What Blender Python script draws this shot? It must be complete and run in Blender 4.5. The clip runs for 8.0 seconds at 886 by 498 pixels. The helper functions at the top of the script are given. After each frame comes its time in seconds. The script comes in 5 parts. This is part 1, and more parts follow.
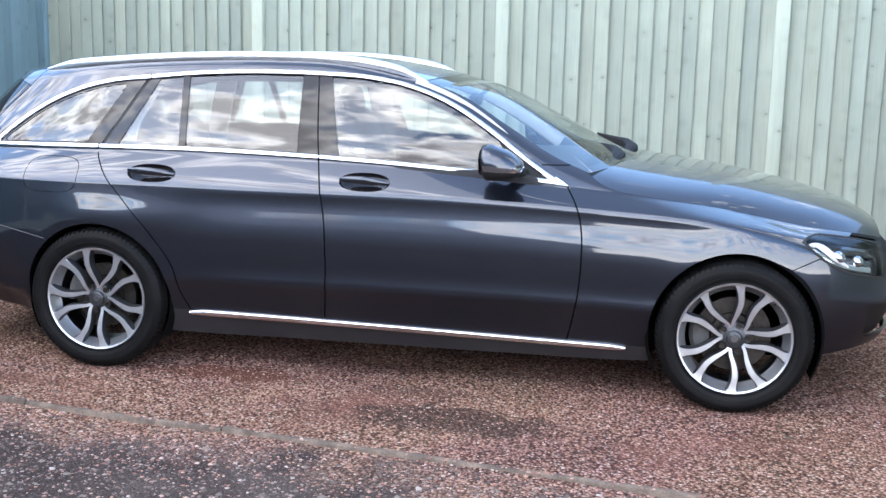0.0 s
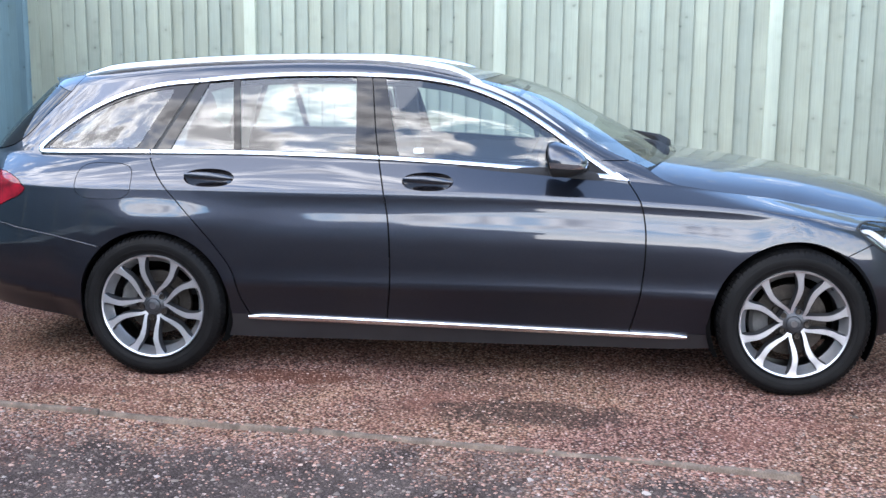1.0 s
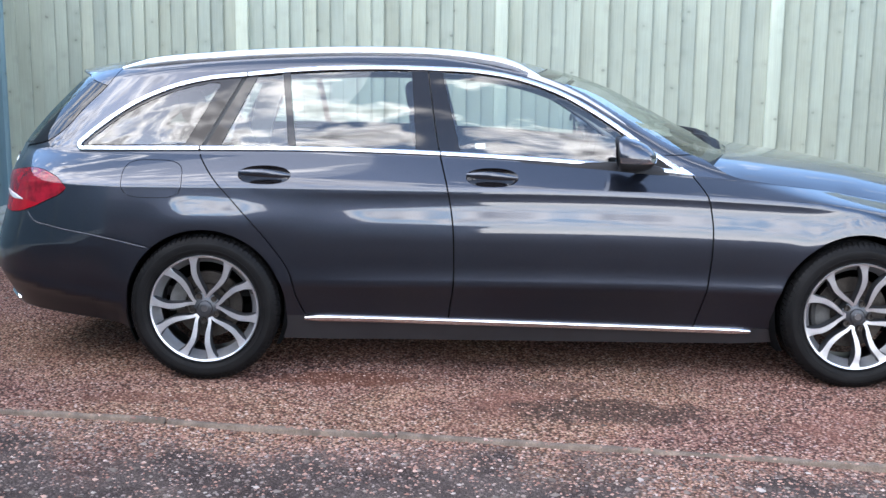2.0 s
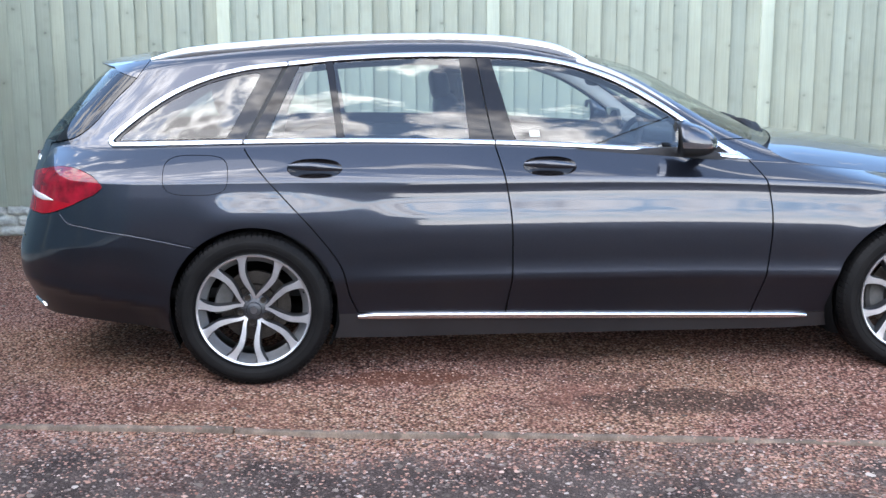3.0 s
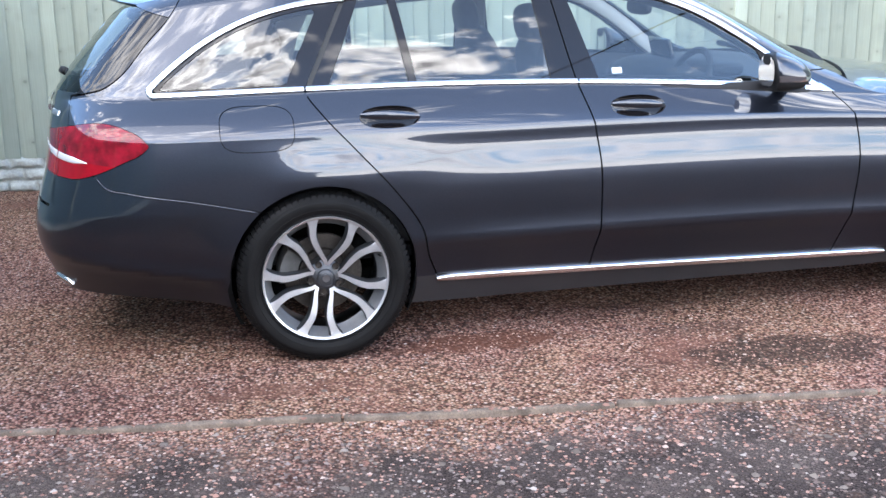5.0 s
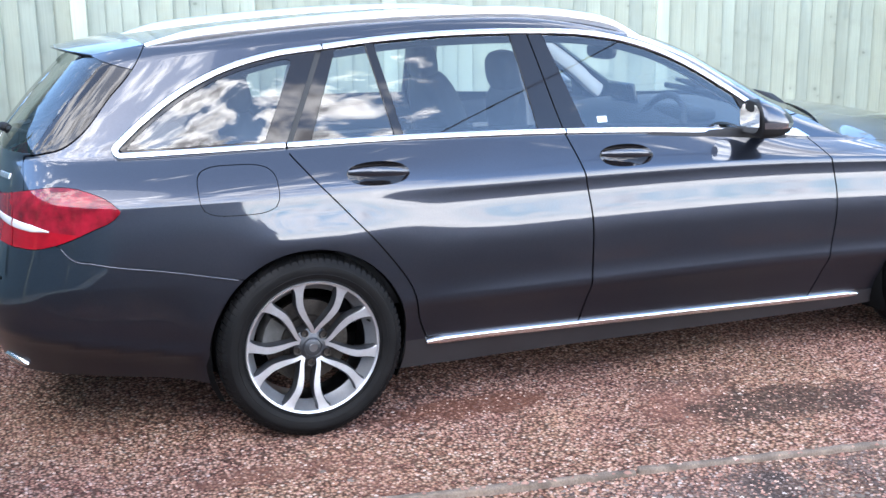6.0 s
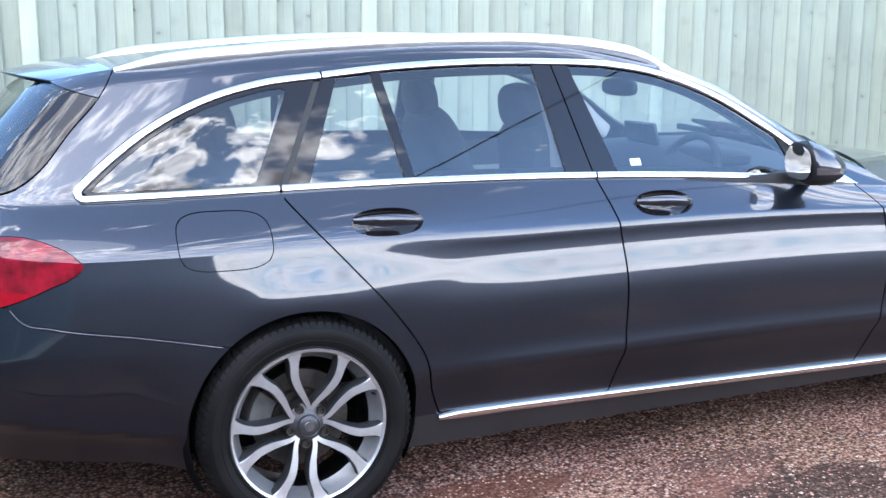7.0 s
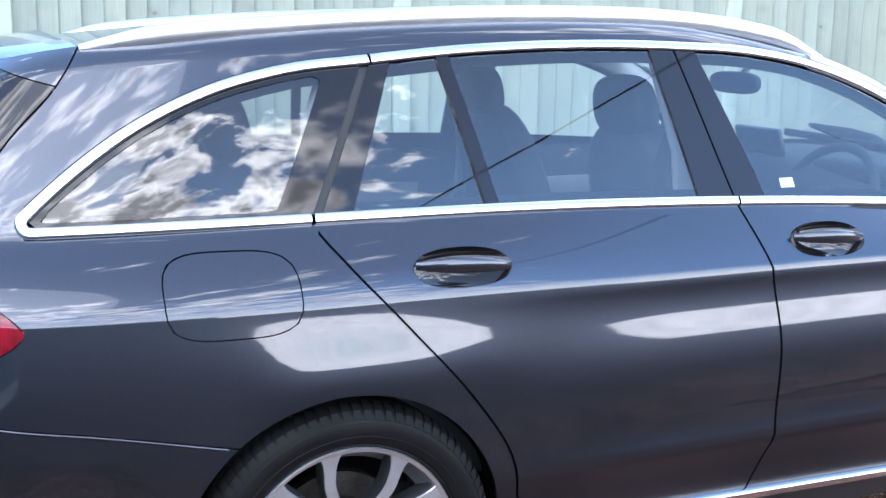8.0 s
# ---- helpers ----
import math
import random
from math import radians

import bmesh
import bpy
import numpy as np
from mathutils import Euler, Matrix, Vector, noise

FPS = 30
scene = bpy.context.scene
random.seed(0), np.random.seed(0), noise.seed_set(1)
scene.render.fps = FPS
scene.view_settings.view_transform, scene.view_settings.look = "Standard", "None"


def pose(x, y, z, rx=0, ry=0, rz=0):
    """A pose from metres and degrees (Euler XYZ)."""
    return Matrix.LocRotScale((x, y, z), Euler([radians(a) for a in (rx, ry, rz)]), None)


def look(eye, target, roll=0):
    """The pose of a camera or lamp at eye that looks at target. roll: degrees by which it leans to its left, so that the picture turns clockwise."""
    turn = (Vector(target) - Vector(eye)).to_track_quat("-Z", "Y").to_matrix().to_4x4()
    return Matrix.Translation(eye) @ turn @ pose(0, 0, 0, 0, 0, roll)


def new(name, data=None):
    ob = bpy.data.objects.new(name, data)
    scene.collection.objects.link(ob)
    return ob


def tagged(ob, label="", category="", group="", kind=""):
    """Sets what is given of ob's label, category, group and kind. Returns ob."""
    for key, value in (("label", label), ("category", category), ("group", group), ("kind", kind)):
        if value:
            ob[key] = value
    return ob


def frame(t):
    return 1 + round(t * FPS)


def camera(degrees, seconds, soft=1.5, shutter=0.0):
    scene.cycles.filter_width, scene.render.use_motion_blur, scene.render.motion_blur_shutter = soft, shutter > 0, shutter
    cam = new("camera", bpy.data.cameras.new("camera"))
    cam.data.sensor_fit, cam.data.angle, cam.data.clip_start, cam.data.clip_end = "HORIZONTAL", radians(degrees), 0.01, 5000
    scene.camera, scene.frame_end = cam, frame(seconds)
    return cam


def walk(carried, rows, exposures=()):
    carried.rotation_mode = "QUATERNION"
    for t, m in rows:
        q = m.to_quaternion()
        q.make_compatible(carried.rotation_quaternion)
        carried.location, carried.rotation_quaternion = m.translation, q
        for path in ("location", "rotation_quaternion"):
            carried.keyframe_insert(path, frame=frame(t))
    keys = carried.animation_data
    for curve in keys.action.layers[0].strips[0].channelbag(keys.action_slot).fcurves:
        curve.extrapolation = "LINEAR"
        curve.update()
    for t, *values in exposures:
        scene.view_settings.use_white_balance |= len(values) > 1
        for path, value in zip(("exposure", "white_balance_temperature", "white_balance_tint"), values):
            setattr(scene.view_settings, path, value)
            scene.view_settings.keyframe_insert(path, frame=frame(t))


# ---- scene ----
cam = camera(43.2, 8.0)
EXPOSURES = [(0.0, 0.11, 6080, 12), (4.2, 0.12, 6250, 12), (5.6, 0.54, 6150, 12), (8.0, 0.27, 5780, 12)]
PATH = [
    (0, (2.395, -4.625, 1.482), (2.065, -2.684, 1.129), 1.3),
    (0.5, (2.065, -4.723, 1.472), (1.812, -2.77, 1.127), 0.9),
    (1, (1.736, -4.777, 1.459), (1.565, -2.815, 1.114), 0.5),
    (1.5, (1.405, -4.741, 1.461), (1.316, -2.775, 1.108), 0.3),
    (1.7, (1.261, -4.731, 1.455), (1.204, -2.763, 1.104), 0.6),
    (3, (0.408, -4.53, 1.418), (0.571, -2.571, 1.052), -0.1),
    (3.5, (0.115, -4.416, 1.402), (0.347, -2.465, 1.025), 0.4),
    (4, (-0.172, -4.311, 1.394), (0.136, -2.379, 0.979), -0.5),
    (4.2, (-0.249, -4.257, 1.386), (0.083, -2.333, 0.953), -0.6),
    (5.3, (-0.616, -3.828, 1.484), (-0.099, -1.966, 0.971), -0.6),
    (5.5, (-0.706, -3.755, 1.463), (-0.131, -1.901, 0.981), -0.5),
    (6, (-0.895, -3.558, 1.528), (-0.198, -1.74, 1.07), -0.7),
    (6.5, (-0.963, -3.389, 1.509), (-0.199, -1.586, 1.102), -0.4),
    (7, (-0.9, -2.968, 1.457), (-0.108, -1.172, 1.074), 0.2),
    (7.5, (-0.848, -2.452, 1.427), (-0.019, -0.675, 1.031), 0.6),
    (8, (-0.692, -2.0, 1.392), (0.095, -0.203, 1.004), 0.9),
]
walk(cam, [(t, look(eye, target, roll)) for t, eye, target, roll in PATH], exposures=EXPOSURES)

# ---- sky, sun, exposure ----
SUN_HIGH, SUN_TURN = 58.0, 235.0  # degrees over the horizon; compass turn of the sky's sun
world = bpy.data.worlds.new("sky")
scene.world = world
world.use_nodes = True
wt = world.node_tree


def sky_node(kind, operation=None, links=(), **values):
    """A node of the sky; links are (socket, output) pairs."""
    n = wt.nodes.new("ShaderNode" + kind)
    if operation:
        n.operation = operation
    for key, val in values.items():
        n.inputs[key].default_value = val
    for socket, source in links:
        wt.links.new(source, n.inputs[socket])
    return n


def sky_span(source, a, b, lo, hi):
    n = sky_node("MapRange", links=((0, source),))
    for k, val in enumerate((a, b, lo, hi)):
        n.inputs[k + 1].default_value = val
    return n.outputs[0]


def sky_sum(a, b):
    return sky_node("Math", "ADD", ((0, a), (1, b))).outputs[0]


def sky_mix(f, a, b):
    n = wt.nodes.new("ShaderNodeMix")
    n.data_type = "RGBA"
    wt.links.new(f, n.inputs[0])
    for k, val in ((6, a), (7, b)):
        if isinstance(val, tuple):
            n.inputs[k].default_value = (*val, 1)
        else:
            wt.links.new(val, n.inputs[k])
    return n.outputs[2]


def sky_dot(direction):
    n = sky_node("VectorMath", "DOT_PRODUCT", ((0, heading),))
    n.inputs[1].default_value = direction
    return n.outputs["Value"]


def bearing(turn, high):
    """Unit vector; turn in degrees from -y towards +x."""
    return (math.cos(radians(high)) * math.sin(radians(turn)), -math.cos(radians(high)) * math.cos(radians(turn)), math.sin(radians(high)))


sky = wt.nodes.new("ShaderNodeTexSky")
sky.sky_type, sky.sun_disc = "NISHITA", False
sky.sun_elevation, sky.sun_rotation = radians(SUN_HIGH), radians(SUN_TURN)
sky.air_density, sky.dust_density, sky.ozone_density = 1.0, 0.3, 2.5
heading = wt.nodes.new("ShaderNodeTexCoord").outputs["Generated"]
height = sky_node("SeparateXYZ", links=((0, heading),)).outputs["Z"]
# broken cloud: noise over a flat layer high above
lift_ = sky_node("Math", "ADD", ((0, height),))
lift_.inputs[1].default_value = 0.16
layer = sky_node("VectorMath", "DIVIDE", ((0, heading), (1, sky_node("CombineXYZ", links=((0, lift_.outputs[0]), (1, lift_.outputs[0]), (2, lift_.outputs[0]))).outputs[0]))).outputs[0]
bank = sky_node("Mapping", links=((0, layer),), Location=(1.3, 4.2, 0.0), Rotation=(0, 0, radians(-14)), Scale=(1.0, 1.9, 1.0)).outputs[0]
puffs = sky_node("TexNoise", links=(("Vector", bank),), Scale=6.2, Detail=8.0, Roughness=0.60, Distortion=0.35).outputs["Fac"]
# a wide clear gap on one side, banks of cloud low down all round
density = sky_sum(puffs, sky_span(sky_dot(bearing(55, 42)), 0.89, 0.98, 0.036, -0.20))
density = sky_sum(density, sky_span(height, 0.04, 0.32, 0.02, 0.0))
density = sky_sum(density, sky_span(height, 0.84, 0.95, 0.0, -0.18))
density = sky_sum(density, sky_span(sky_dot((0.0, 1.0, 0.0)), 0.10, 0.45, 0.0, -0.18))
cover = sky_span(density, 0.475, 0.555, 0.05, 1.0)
folds = sky_node("TexNoise", links=(("Vector", bank),), Scale=13.0, Detail=7.0, Roughness=0.62, Distortion=0.5).outputs["Fac"]
shade_ = sky_span(sky_sum(sky_sum(density, sky_span(folds, 0.3, 0.7, -0.14, 0.14)), sky_span(height, 0.12, 0.40, -0.10, 0.0)), 0.50, 0.66, 0.0, 1.0)
cloud = sky_mix(shade_, (54.0, 52.4, 50.5), (13.0, 12.5, 12.4))
# cloud is brightest round the sun
cloud = sky_node("VectorMath", "SCALE", ((0, cloud), ("Scale", sky_span(sky_dot(bearing(180 - SUN_TURN, SUN_HIGH)), -0.1, 1.0, 0.80, 1.15)))).outputs[0]
deep = sky_node("HueSaturation", links=(("Color", sky.outputs[0]),), Hue=0.492, Saturation=1.10, Value=4.6).outputs[0]
# overhead the blue is deeper
deep = sky_node("VectorMath", "SCALE", ((0, deep), ("Scale", sky_span(height, 0.66, 0.86, 1.12, 0.50)))).outputs[0]
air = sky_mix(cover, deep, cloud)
# pale haze along the horizon
air = sky_mix(sky_span(height, 0.075, 0.04, 0.0, 0.9), air, sky_mix(sky_span(folds, 0.40, 0.62, 0.0, 1.0), (66.0, 64.0, 60.5), (30.0, 29.3, 29.0)))
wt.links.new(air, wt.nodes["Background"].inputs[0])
wt.nodes["Background"].inputs[1].default_value = 0.15

sun = new("sun", bpy.data.lights.new("sun", "SUN"))
sun.data.energy, sun.data.angle, sun.data.color = 0.7, radians(45), (1.0, 0.97, 0.93)
a, h = radians(SUN_TURN), radians(SUN_HIGH)
sun.matrix_world = look((0, 0, 20), (-20 * math.cos(h) * math.sin(a), -20 * math.cos(h) * math.cos(a), 20 - 20 * math.sin(h)))


# ---- materials ----
def mat(name, color, rough=0.5, metal=0.0, coat=0.0, vary=0.0, scale=8.0, bump=0.0, bump_scale=200.0, fine=0.0):
    """A surface with broad blotches (vary), fine grain (fine) and relief (bump), all at real size."""
    m = bpy.data.materials.new(name)
    m.use_nodes = True
    nt = m.node_tree
    b = nt.nodes["Principled BSDF"]
    b.inputs["Base Color"].default_value = (*color, 1)
    b.inputs["Roughness"].default_value, b.inputs["Metallic"].default_value = rough, metal
    b.inputs["Coat Weight"].default_value, b.inputs["Coat Roughness"].default_value = coat, 0.03
    pos = nt.nodes.new("ShaderNodeNewGeometry").outputs["Position"]
    if vary or fine:
        total = None
        for amount, sc in ((vary, scale), (fine, bump_scale)):
            if not amount:
                continue
            n = nt.nodes.new("ShaderNodeTexNoise")
            n.inputs["Scale"].default_value, n.inputs["Detail"].default_value = sc, 5.0
            nt.links.new(pos, n.inputs["Vector"])
            r = nt.nodes.new("ShaderNodeMapRange")
            r.inputs[1].default_value, r.inputs[2].default_value = 0.3, 0.7
            r.inputs[3].default_value, r.inputs[4].default_value = 1 - amount, 1 + amount
            nt.links.new(n.outputs["Fac"], r.inputs[0])
            if total is None:
                total = r.outputs[0]
            else:
                mm = nt.nodes.new("ShaderNodeMath")
                mm.operation = "MULTIPLY"
                nt.links.new(total, mm.inputs[0])
                nt.links.new(r.outputs[0], mm.inputs[1])
                total = mm.outputs[0]
        v = nt.nodes.new("ShaderNodeVectorMath")
        v.operation = "SCALE"
        v.inputs[0].default_value = color
        nt.links.new(total, v.inputs["Scale"])
        nt.links.new(v.outputs[0], b.inputs["Base Color"])
    if bump:
        n = nt.nodes.new("ShaderNodeTexNoise")
        n.inputs["Scale"].default_value, n.inputs["Detail"].default_value = bump_scale, 4.0
        nt.links.new(pos, n.inputs["Vector"])
        bp = nt.nodes.new("ShaderNodeBump")
        bp.inputs["Strength"].default_value, bp.inputs["Distance"].default_value = bump, 0.004
        nt.links.new(n.outputs["Fac"], bp.inputs["Height"])
        nt.links.new(bp.outputs[0], b.inputs["Normal"])
    return m


def glass(name, tint, gloss_ior=2.05):
    m = bpy.data.materials.new(name)
    m.use_nodes = True
    nt = m.node_tree
    nt.nodes.remove(nt.nodes["Principled BSDF"])
    out = nt.nodes["Material Output"]
    t, g, mix, fr = (nt.nodes.new("ShaderNode" + k) for k in ("BsdfTransparent", "BsdfGlossy", "MixShader", "LayerWeight"))
    t.inputs[0].default_value = (*tint, 1)
    g.inputs["Roughness"].default_value = 0.0
    # gloss grows towards grazing view, alike from both faces of the pane
    f0 = ((gloss_ior - 1) / (gloss_ior + 1)) ** 2
    fifth, span_ = nt.nodes.new("ShaderNodeMath"), nt.nodes.new("ShaderNodeMapRange")
    fifth.operation, fifth.inputs[1].default_value = "POWER", 5.0
    fr.inputs["Blend"].default_value = 0.5
    span_.inputs[3].default_value, span_.inputs[4].default_value = f0, 1.0
    nt.links.new(fr.outputs["Facing"], fifth.inputs[0])
    nt.links.new(fifth.outputs[0], span_.inputs[0])
    nt.links.new(span_.outputs[0], mix.inputs[0])
    nt.links.new(t.outputs[0], mix.inputs[1])
    nt.links.new(g.outputs[0], mix.inputs[2])
    nt.links.new(mix.outputs[0], out.inputs[0])
    return m


PAINT = mat("grey_metallic_paint", (0.0305, 0.0350, 0.0485), 0.32, 0.88, 1.0, vary=0.04, scale=3.0, fine=0.06)
PAINT.node_tree.nodes["Principled BSDF"].inputs["Coat IOR"].default_value = 1.66
PAINT.node_tree.nodes["Principled BSDF"].inputs["Specular IOR Level"].default_value = 0.1
PAINT.node_tree.nodes["Principled BSDF"].inputs["Coat Roughness"].default_value = 0.035
# the clear coat turns rougher low down
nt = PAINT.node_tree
geo, sepz, low_rough = nt.nodes.new("ShaderNodeNewGeometry"), nt.nodes.new("ShaderNodeSeparateXYZ"), nt.nodes.new("ShaderNodeMapRange")
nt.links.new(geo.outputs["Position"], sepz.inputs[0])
nt.links.new(sepz.outputs["Z"], low_rough.inputs[0])
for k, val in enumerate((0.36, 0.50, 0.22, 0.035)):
    low_rough.inputs[k + 1].default_value = val
nt.links.new(low_rough.outputs[0], nt.nodes["Principled BSDF"].inputs["Coat Roughness"])
# coat weight fades towards the sill: shade put into the lower body's paint
low_coat = nt.nodes.new("ShaderNodeMapRange")
nt.links.new(sepz.outputs["Z"], low_coat.inputs[0])
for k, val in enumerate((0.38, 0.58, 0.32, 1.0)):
    low_coat.inputs[k + 1].default_value = val
nt.links.new(low_coat.outputs[0], nt.nodes["Principled BSDF"].inputs["Coat Weight"])
GLOSS_BLACK = mat("gloss_black_trim", (0.009, 0.008, 0.009), 0.04, 0.0, 0.0)
GLOSS_BLACK.node_tree.nodes["Principled BSDF"].inputs["Specular IOR Level"].default_value = 0.45
BLACK_PLASTIC = mat("black_plastic", (0.009, 0.009, 0.0095), 0.6, vary=0.15)
BLACK_PLASTIC.node_tree.nodes["Principled BSDF"].inputs["Specular IOR Level"].default_value = 0.25
RUBBER_SEAL = mat("rubber_seal", (0.012, 0.012, 0.012), 0.6, vary=0.1)
TYRE = mat("tyre_rubber", (0.0055, 0.0053, 0.0055), 0.55, vary=0.3, scale=14, bump=0.12, bump_scale=400, fine=0.15)
TYRE.node_tree.nodes["Principled BSDF"].inputs["Specular IOR Level"].default_value = 0.12
CHROME = mat("bright_trim", (0.80, 0.81, 0.83), 0.16, 1.0, vary=0.03)
RAIL_ALU = mat("satin_aluminium", (0.82, 0.83, 0.85), 0.30, 1.0, vary=0.04)
ALLOY = mat("machined_alloy", (0.50, 0.505, 0.525), 0.34, 0.85, vary=0.06, scale=30, fine=0.05)
ALLOY_DARK = mat("dark_alloy", (0.062, 0.064, 0.070), 0.38, 0.7, vary=0.1, scale=20)
BARREL = mat("wheel_barrel", (0.26, 0.265, 0.28), 0.28, 1.0, vary=0.2, scale=25)
STEEL = mat("brake_steel", (0.055, 0.048, 0.043), 0.45, 0.8, vary=0.25, scale=40, fine=0.2)
IRON = mat("cast_iron", (0.085, 0.083, 0.081), 0.6, 0.4, vary=0.3, scale=30)
# body-coloured sill drawn near-black, its shaded tone put into the colour
SILL_BLACK = mat("satin_sill_black", (0.016, 0.016, 0.018), 0.42, vary=0.15)
UNDER = mat("underbody_black", (0.0045, 0.0045, 0.0048), 0.9, vary=0.2)
UNDER.node_tree.nodes["Principled BSDF"].inputs["Specular IOR Level"].default_value = 0.04
SIDE_GLASS = glass("side_glass", (0.90, 0.96, 0.95))
DARK_GLASS = glass("tinted_glass", (0.66, 0.71, 0.72))
LAMP_GLASS = glass("clear_lens", (0.92, 0.94, 0.95), 1.45)
MIRROR = mat("mirror_silver", (0.85, 0.87, 0.88), 0.02, 1.0)
LAMP_RED = mat("red_lamp_lens", (0.165, 0.003, 0.010), 0.10, 0.0, 1.0, vary=0.5, scale=22)
LAMP_DARK_RED = mat("dark_red_lamp_lens", (0.23, 0.002, 0.008), 0.14, 0.0, 1.0, vary=0.2, scale=18)
LAMP_BOWL = mat("lamp_bowl", (0.16, 0.165, 0.175), 0.22, 0.9, vary=0.2, scale=30)
LAMP_CHROME = mat("lamp_chrome", (0.62, 0.63, 0.66), 0.10, 1.0)
LAMP_WHITE = mat("reversing_lens", (0.75, 0.72, 0.72), 0.2, 0.3, 1.0)
for lens_ in (LAMP_RED, LAMP_DARK_RED):
    lens_.node_tree.nodes["Principled BSDF"].inputs["Specular IOR Level"].default_value = 0.15
    lens_.node_tree.nodes["Principled BSDF"].inputs["Coat Weight"].default_value = 0.8 if lens_ is LAMP_RED else 0.45
LEATHER = mat("black_leather", (0.018, 0.018, 0.020), 0.6, vary=0.15)
CABIN = mat("cabin_plastic", (0.022, 0.022, 0.024), 0.65, vary=0.15)
for dull in (LEATHER, CABIN):
    dull.node_tree.nodes["Principled BSDF"].inputs["Specular IOR Level"].default_value = 0.25
LINING = mat("grey_headlining", (0.42, 0.41, 0.40), 0.9, vary=0.06)
LINING_GREY = mat("grey_pillar_cloth", (0.13, 0.127, 0.125), 0.9, vary=0.08)
PAPER = mat("white_sticker", (0.78, 0.78, 0.76), 0.6, vary=0.05)
CONCRETE = mat("kerb_concrete", (0.140, 0.107, 0.082), 0.95, vary=0.45, scale=14, bump=0.5, bump_scale=160, fine=0.25)
DULL_BRICK = mat("dull_brick", (0.15, 0.135, 0.115), 0.9, vary=0.25, scale=3.0, bump=0.4, bump_scale=14, fine=0.2)
SLATE = mat("grey_slate", (0.075, 0.078, 0.085), 0.6, vary=0.2, scale=2.0, bump=0.3, bump_scale=9, fine=0.2)
ROCK_FACE = mat("rock_faced_concrete", (0.40, 0.42, 0.39), 0.9, vary=0.25, scale=7, bump=0.5, bump_scale=60, fine=0.15)


def wood(name, color):
    """Painted rough-sawn boards: grain along the board, knots, each board a little different."""
    m = bpy.data.materials.new(name)
    m.use_nodes = True
    nt = m.node_tree
    L = nt.links.new
    b = nt.nodes["Principled BSDF"]
    b.inputs["Roughness"].default_value = 0.78
    tc, oi = nt.nodes.new("ShaderNodeTexCoord"), nt.nodes.new("ShaderNodeObjectInfo")
    off = nt.nodes.new("ShaderNodeVectorMath")
    off.operation = "MULTIPLY_ADD"
    off.inputs[1].default_value = (1, 1, 1)
    L(tc.outputs["Object"], off.inputs[0])
    rnd = nt.nodes.new("ShaderNodeMath")
    rnd.operation = "MULTIPLY"
    rnd.inputs[1].default_value = 37.0
    L(oi.outputs["Random"], rnd.inputs[0])
    L(rnd.outputs[0], off.inputs[2])
    mp = nt.nodes.new("ShaderNodeMapping")
    mp.inputs["Scale"].default_value = (130, 130, 3.5)
    L(off.outputs[0], mp.inputs[0])
    grain = nt.nodes.new("ShaderNodeTexNoise")
    grain.inputs["Scale"].default_value, grain.inputs["Detail"].default_value, grain.inputs["Distortion"].default_value = 1.0, 6.0, 0.6
    L(mp.outputs[0], grain.inputs["Vector"])
    blot = nt.nodes.new("ShaderNodeTexNoise")
    blot.inputs["Scale"].default_value, blot.inputs["Detail"].default_value = 3.0, 5.0
    L(off.outputs[0], blot.inputs["Vector"])
    mp2 = nt.nodes.new("ShaderNodeMapping")
    mp2.inputs["Scale"].default_value = (6.5, 6.5, 8.5)
    wavy = nt.nodes.new("ShaderNodeTexNoise")
    wavy.inputs["Scale"].default_value = 26.0
    L(off.outputs[0], wavy.inputs["Vector"])
    bent = nt.nodes.new("ShaderNodeVectorMath")
    bent.operation = "MULTIPLY_ADD"
    bent.inputs[1].default_value = (0.022, 0.022, 0.022)
    L(wavy.outputs["Color"], bent.inputs[0])
    L(off.outputs[0], bent.inputs[2])
    L(bent.outputs[0], mp2.inputs[0])
    knot = nt.nodes.new("ShaderNodeTexVoronoi")
    knot.inputs["Scale"].default_value = 1.0
    L(mp2.outputs[0], knot.inputs["Vector"])

    def span(src, a, bb, lo, hi):
        r = nt.nodes.new("ShaderNodeMapRange")
        for i, v in enumerate((a, bb, lo, hi)):
            r.inputs[i + 1].default_value = v
        L(src, r.inputs[0])
        return r.outputs[0]

    def times(p, q):
        n = nt.nodes.new("ShaderNodeMath")
        n.operation = "MULTIPLY"
        L(p, n.inputs[0])
        L(q, n.inputs[1])
        return n.outputs[0]

    k = times(span(grain.outputs["Fac"], 0.3, 0.72, 0.91, 1.06), span(blot.outputs["Fac"], 0.3, 0.7, 0.91, 1.07))
    k = times(k, span(oi.outputs["Random"], 0, 1, 0.88, 1.10))
    second = nt.nodes.new("ShaderNodeMath")
    second.operation, second.inputs[1].default_value = "PINGPONG", 0.061
    L(oi.outputs["Random"], second.inputs[0])
    hue = nt.nodes.new("ShaderNodeMix")
    hue.data_type = "RGBA"
    hue.inputs[6].default_value, hue.inputs[7].default_value = (color[0] * 1.015, color[1], color[2] * 0.975, 1), (color[0] * 0.975, color[1] * 0.995, color[2] * 1.02, 1)
    L(span(second.outputs[0], 0.0, 0.061, 0.0, 1.0), hue.inputs[0])
    k = times(k, span(knot.outputs["Distance"], 0.05, 0.10, 0.62, 1.0))
    k = times(k, span(knot.outputs["Distance"], 0.10, 0.34, 0.90, 1.0))
    v = nt.nodes.new("ShaderNodeVectorMath")
    v.operation = "SCALE"
    L(hue.outputs[2], v.inputs[0])
    L(k, v.inputs["Scale"])
    L(v.outputs[0], b.inputs["Base Color"])
    bp = nt.nodes.new("ShaderNodeBump")
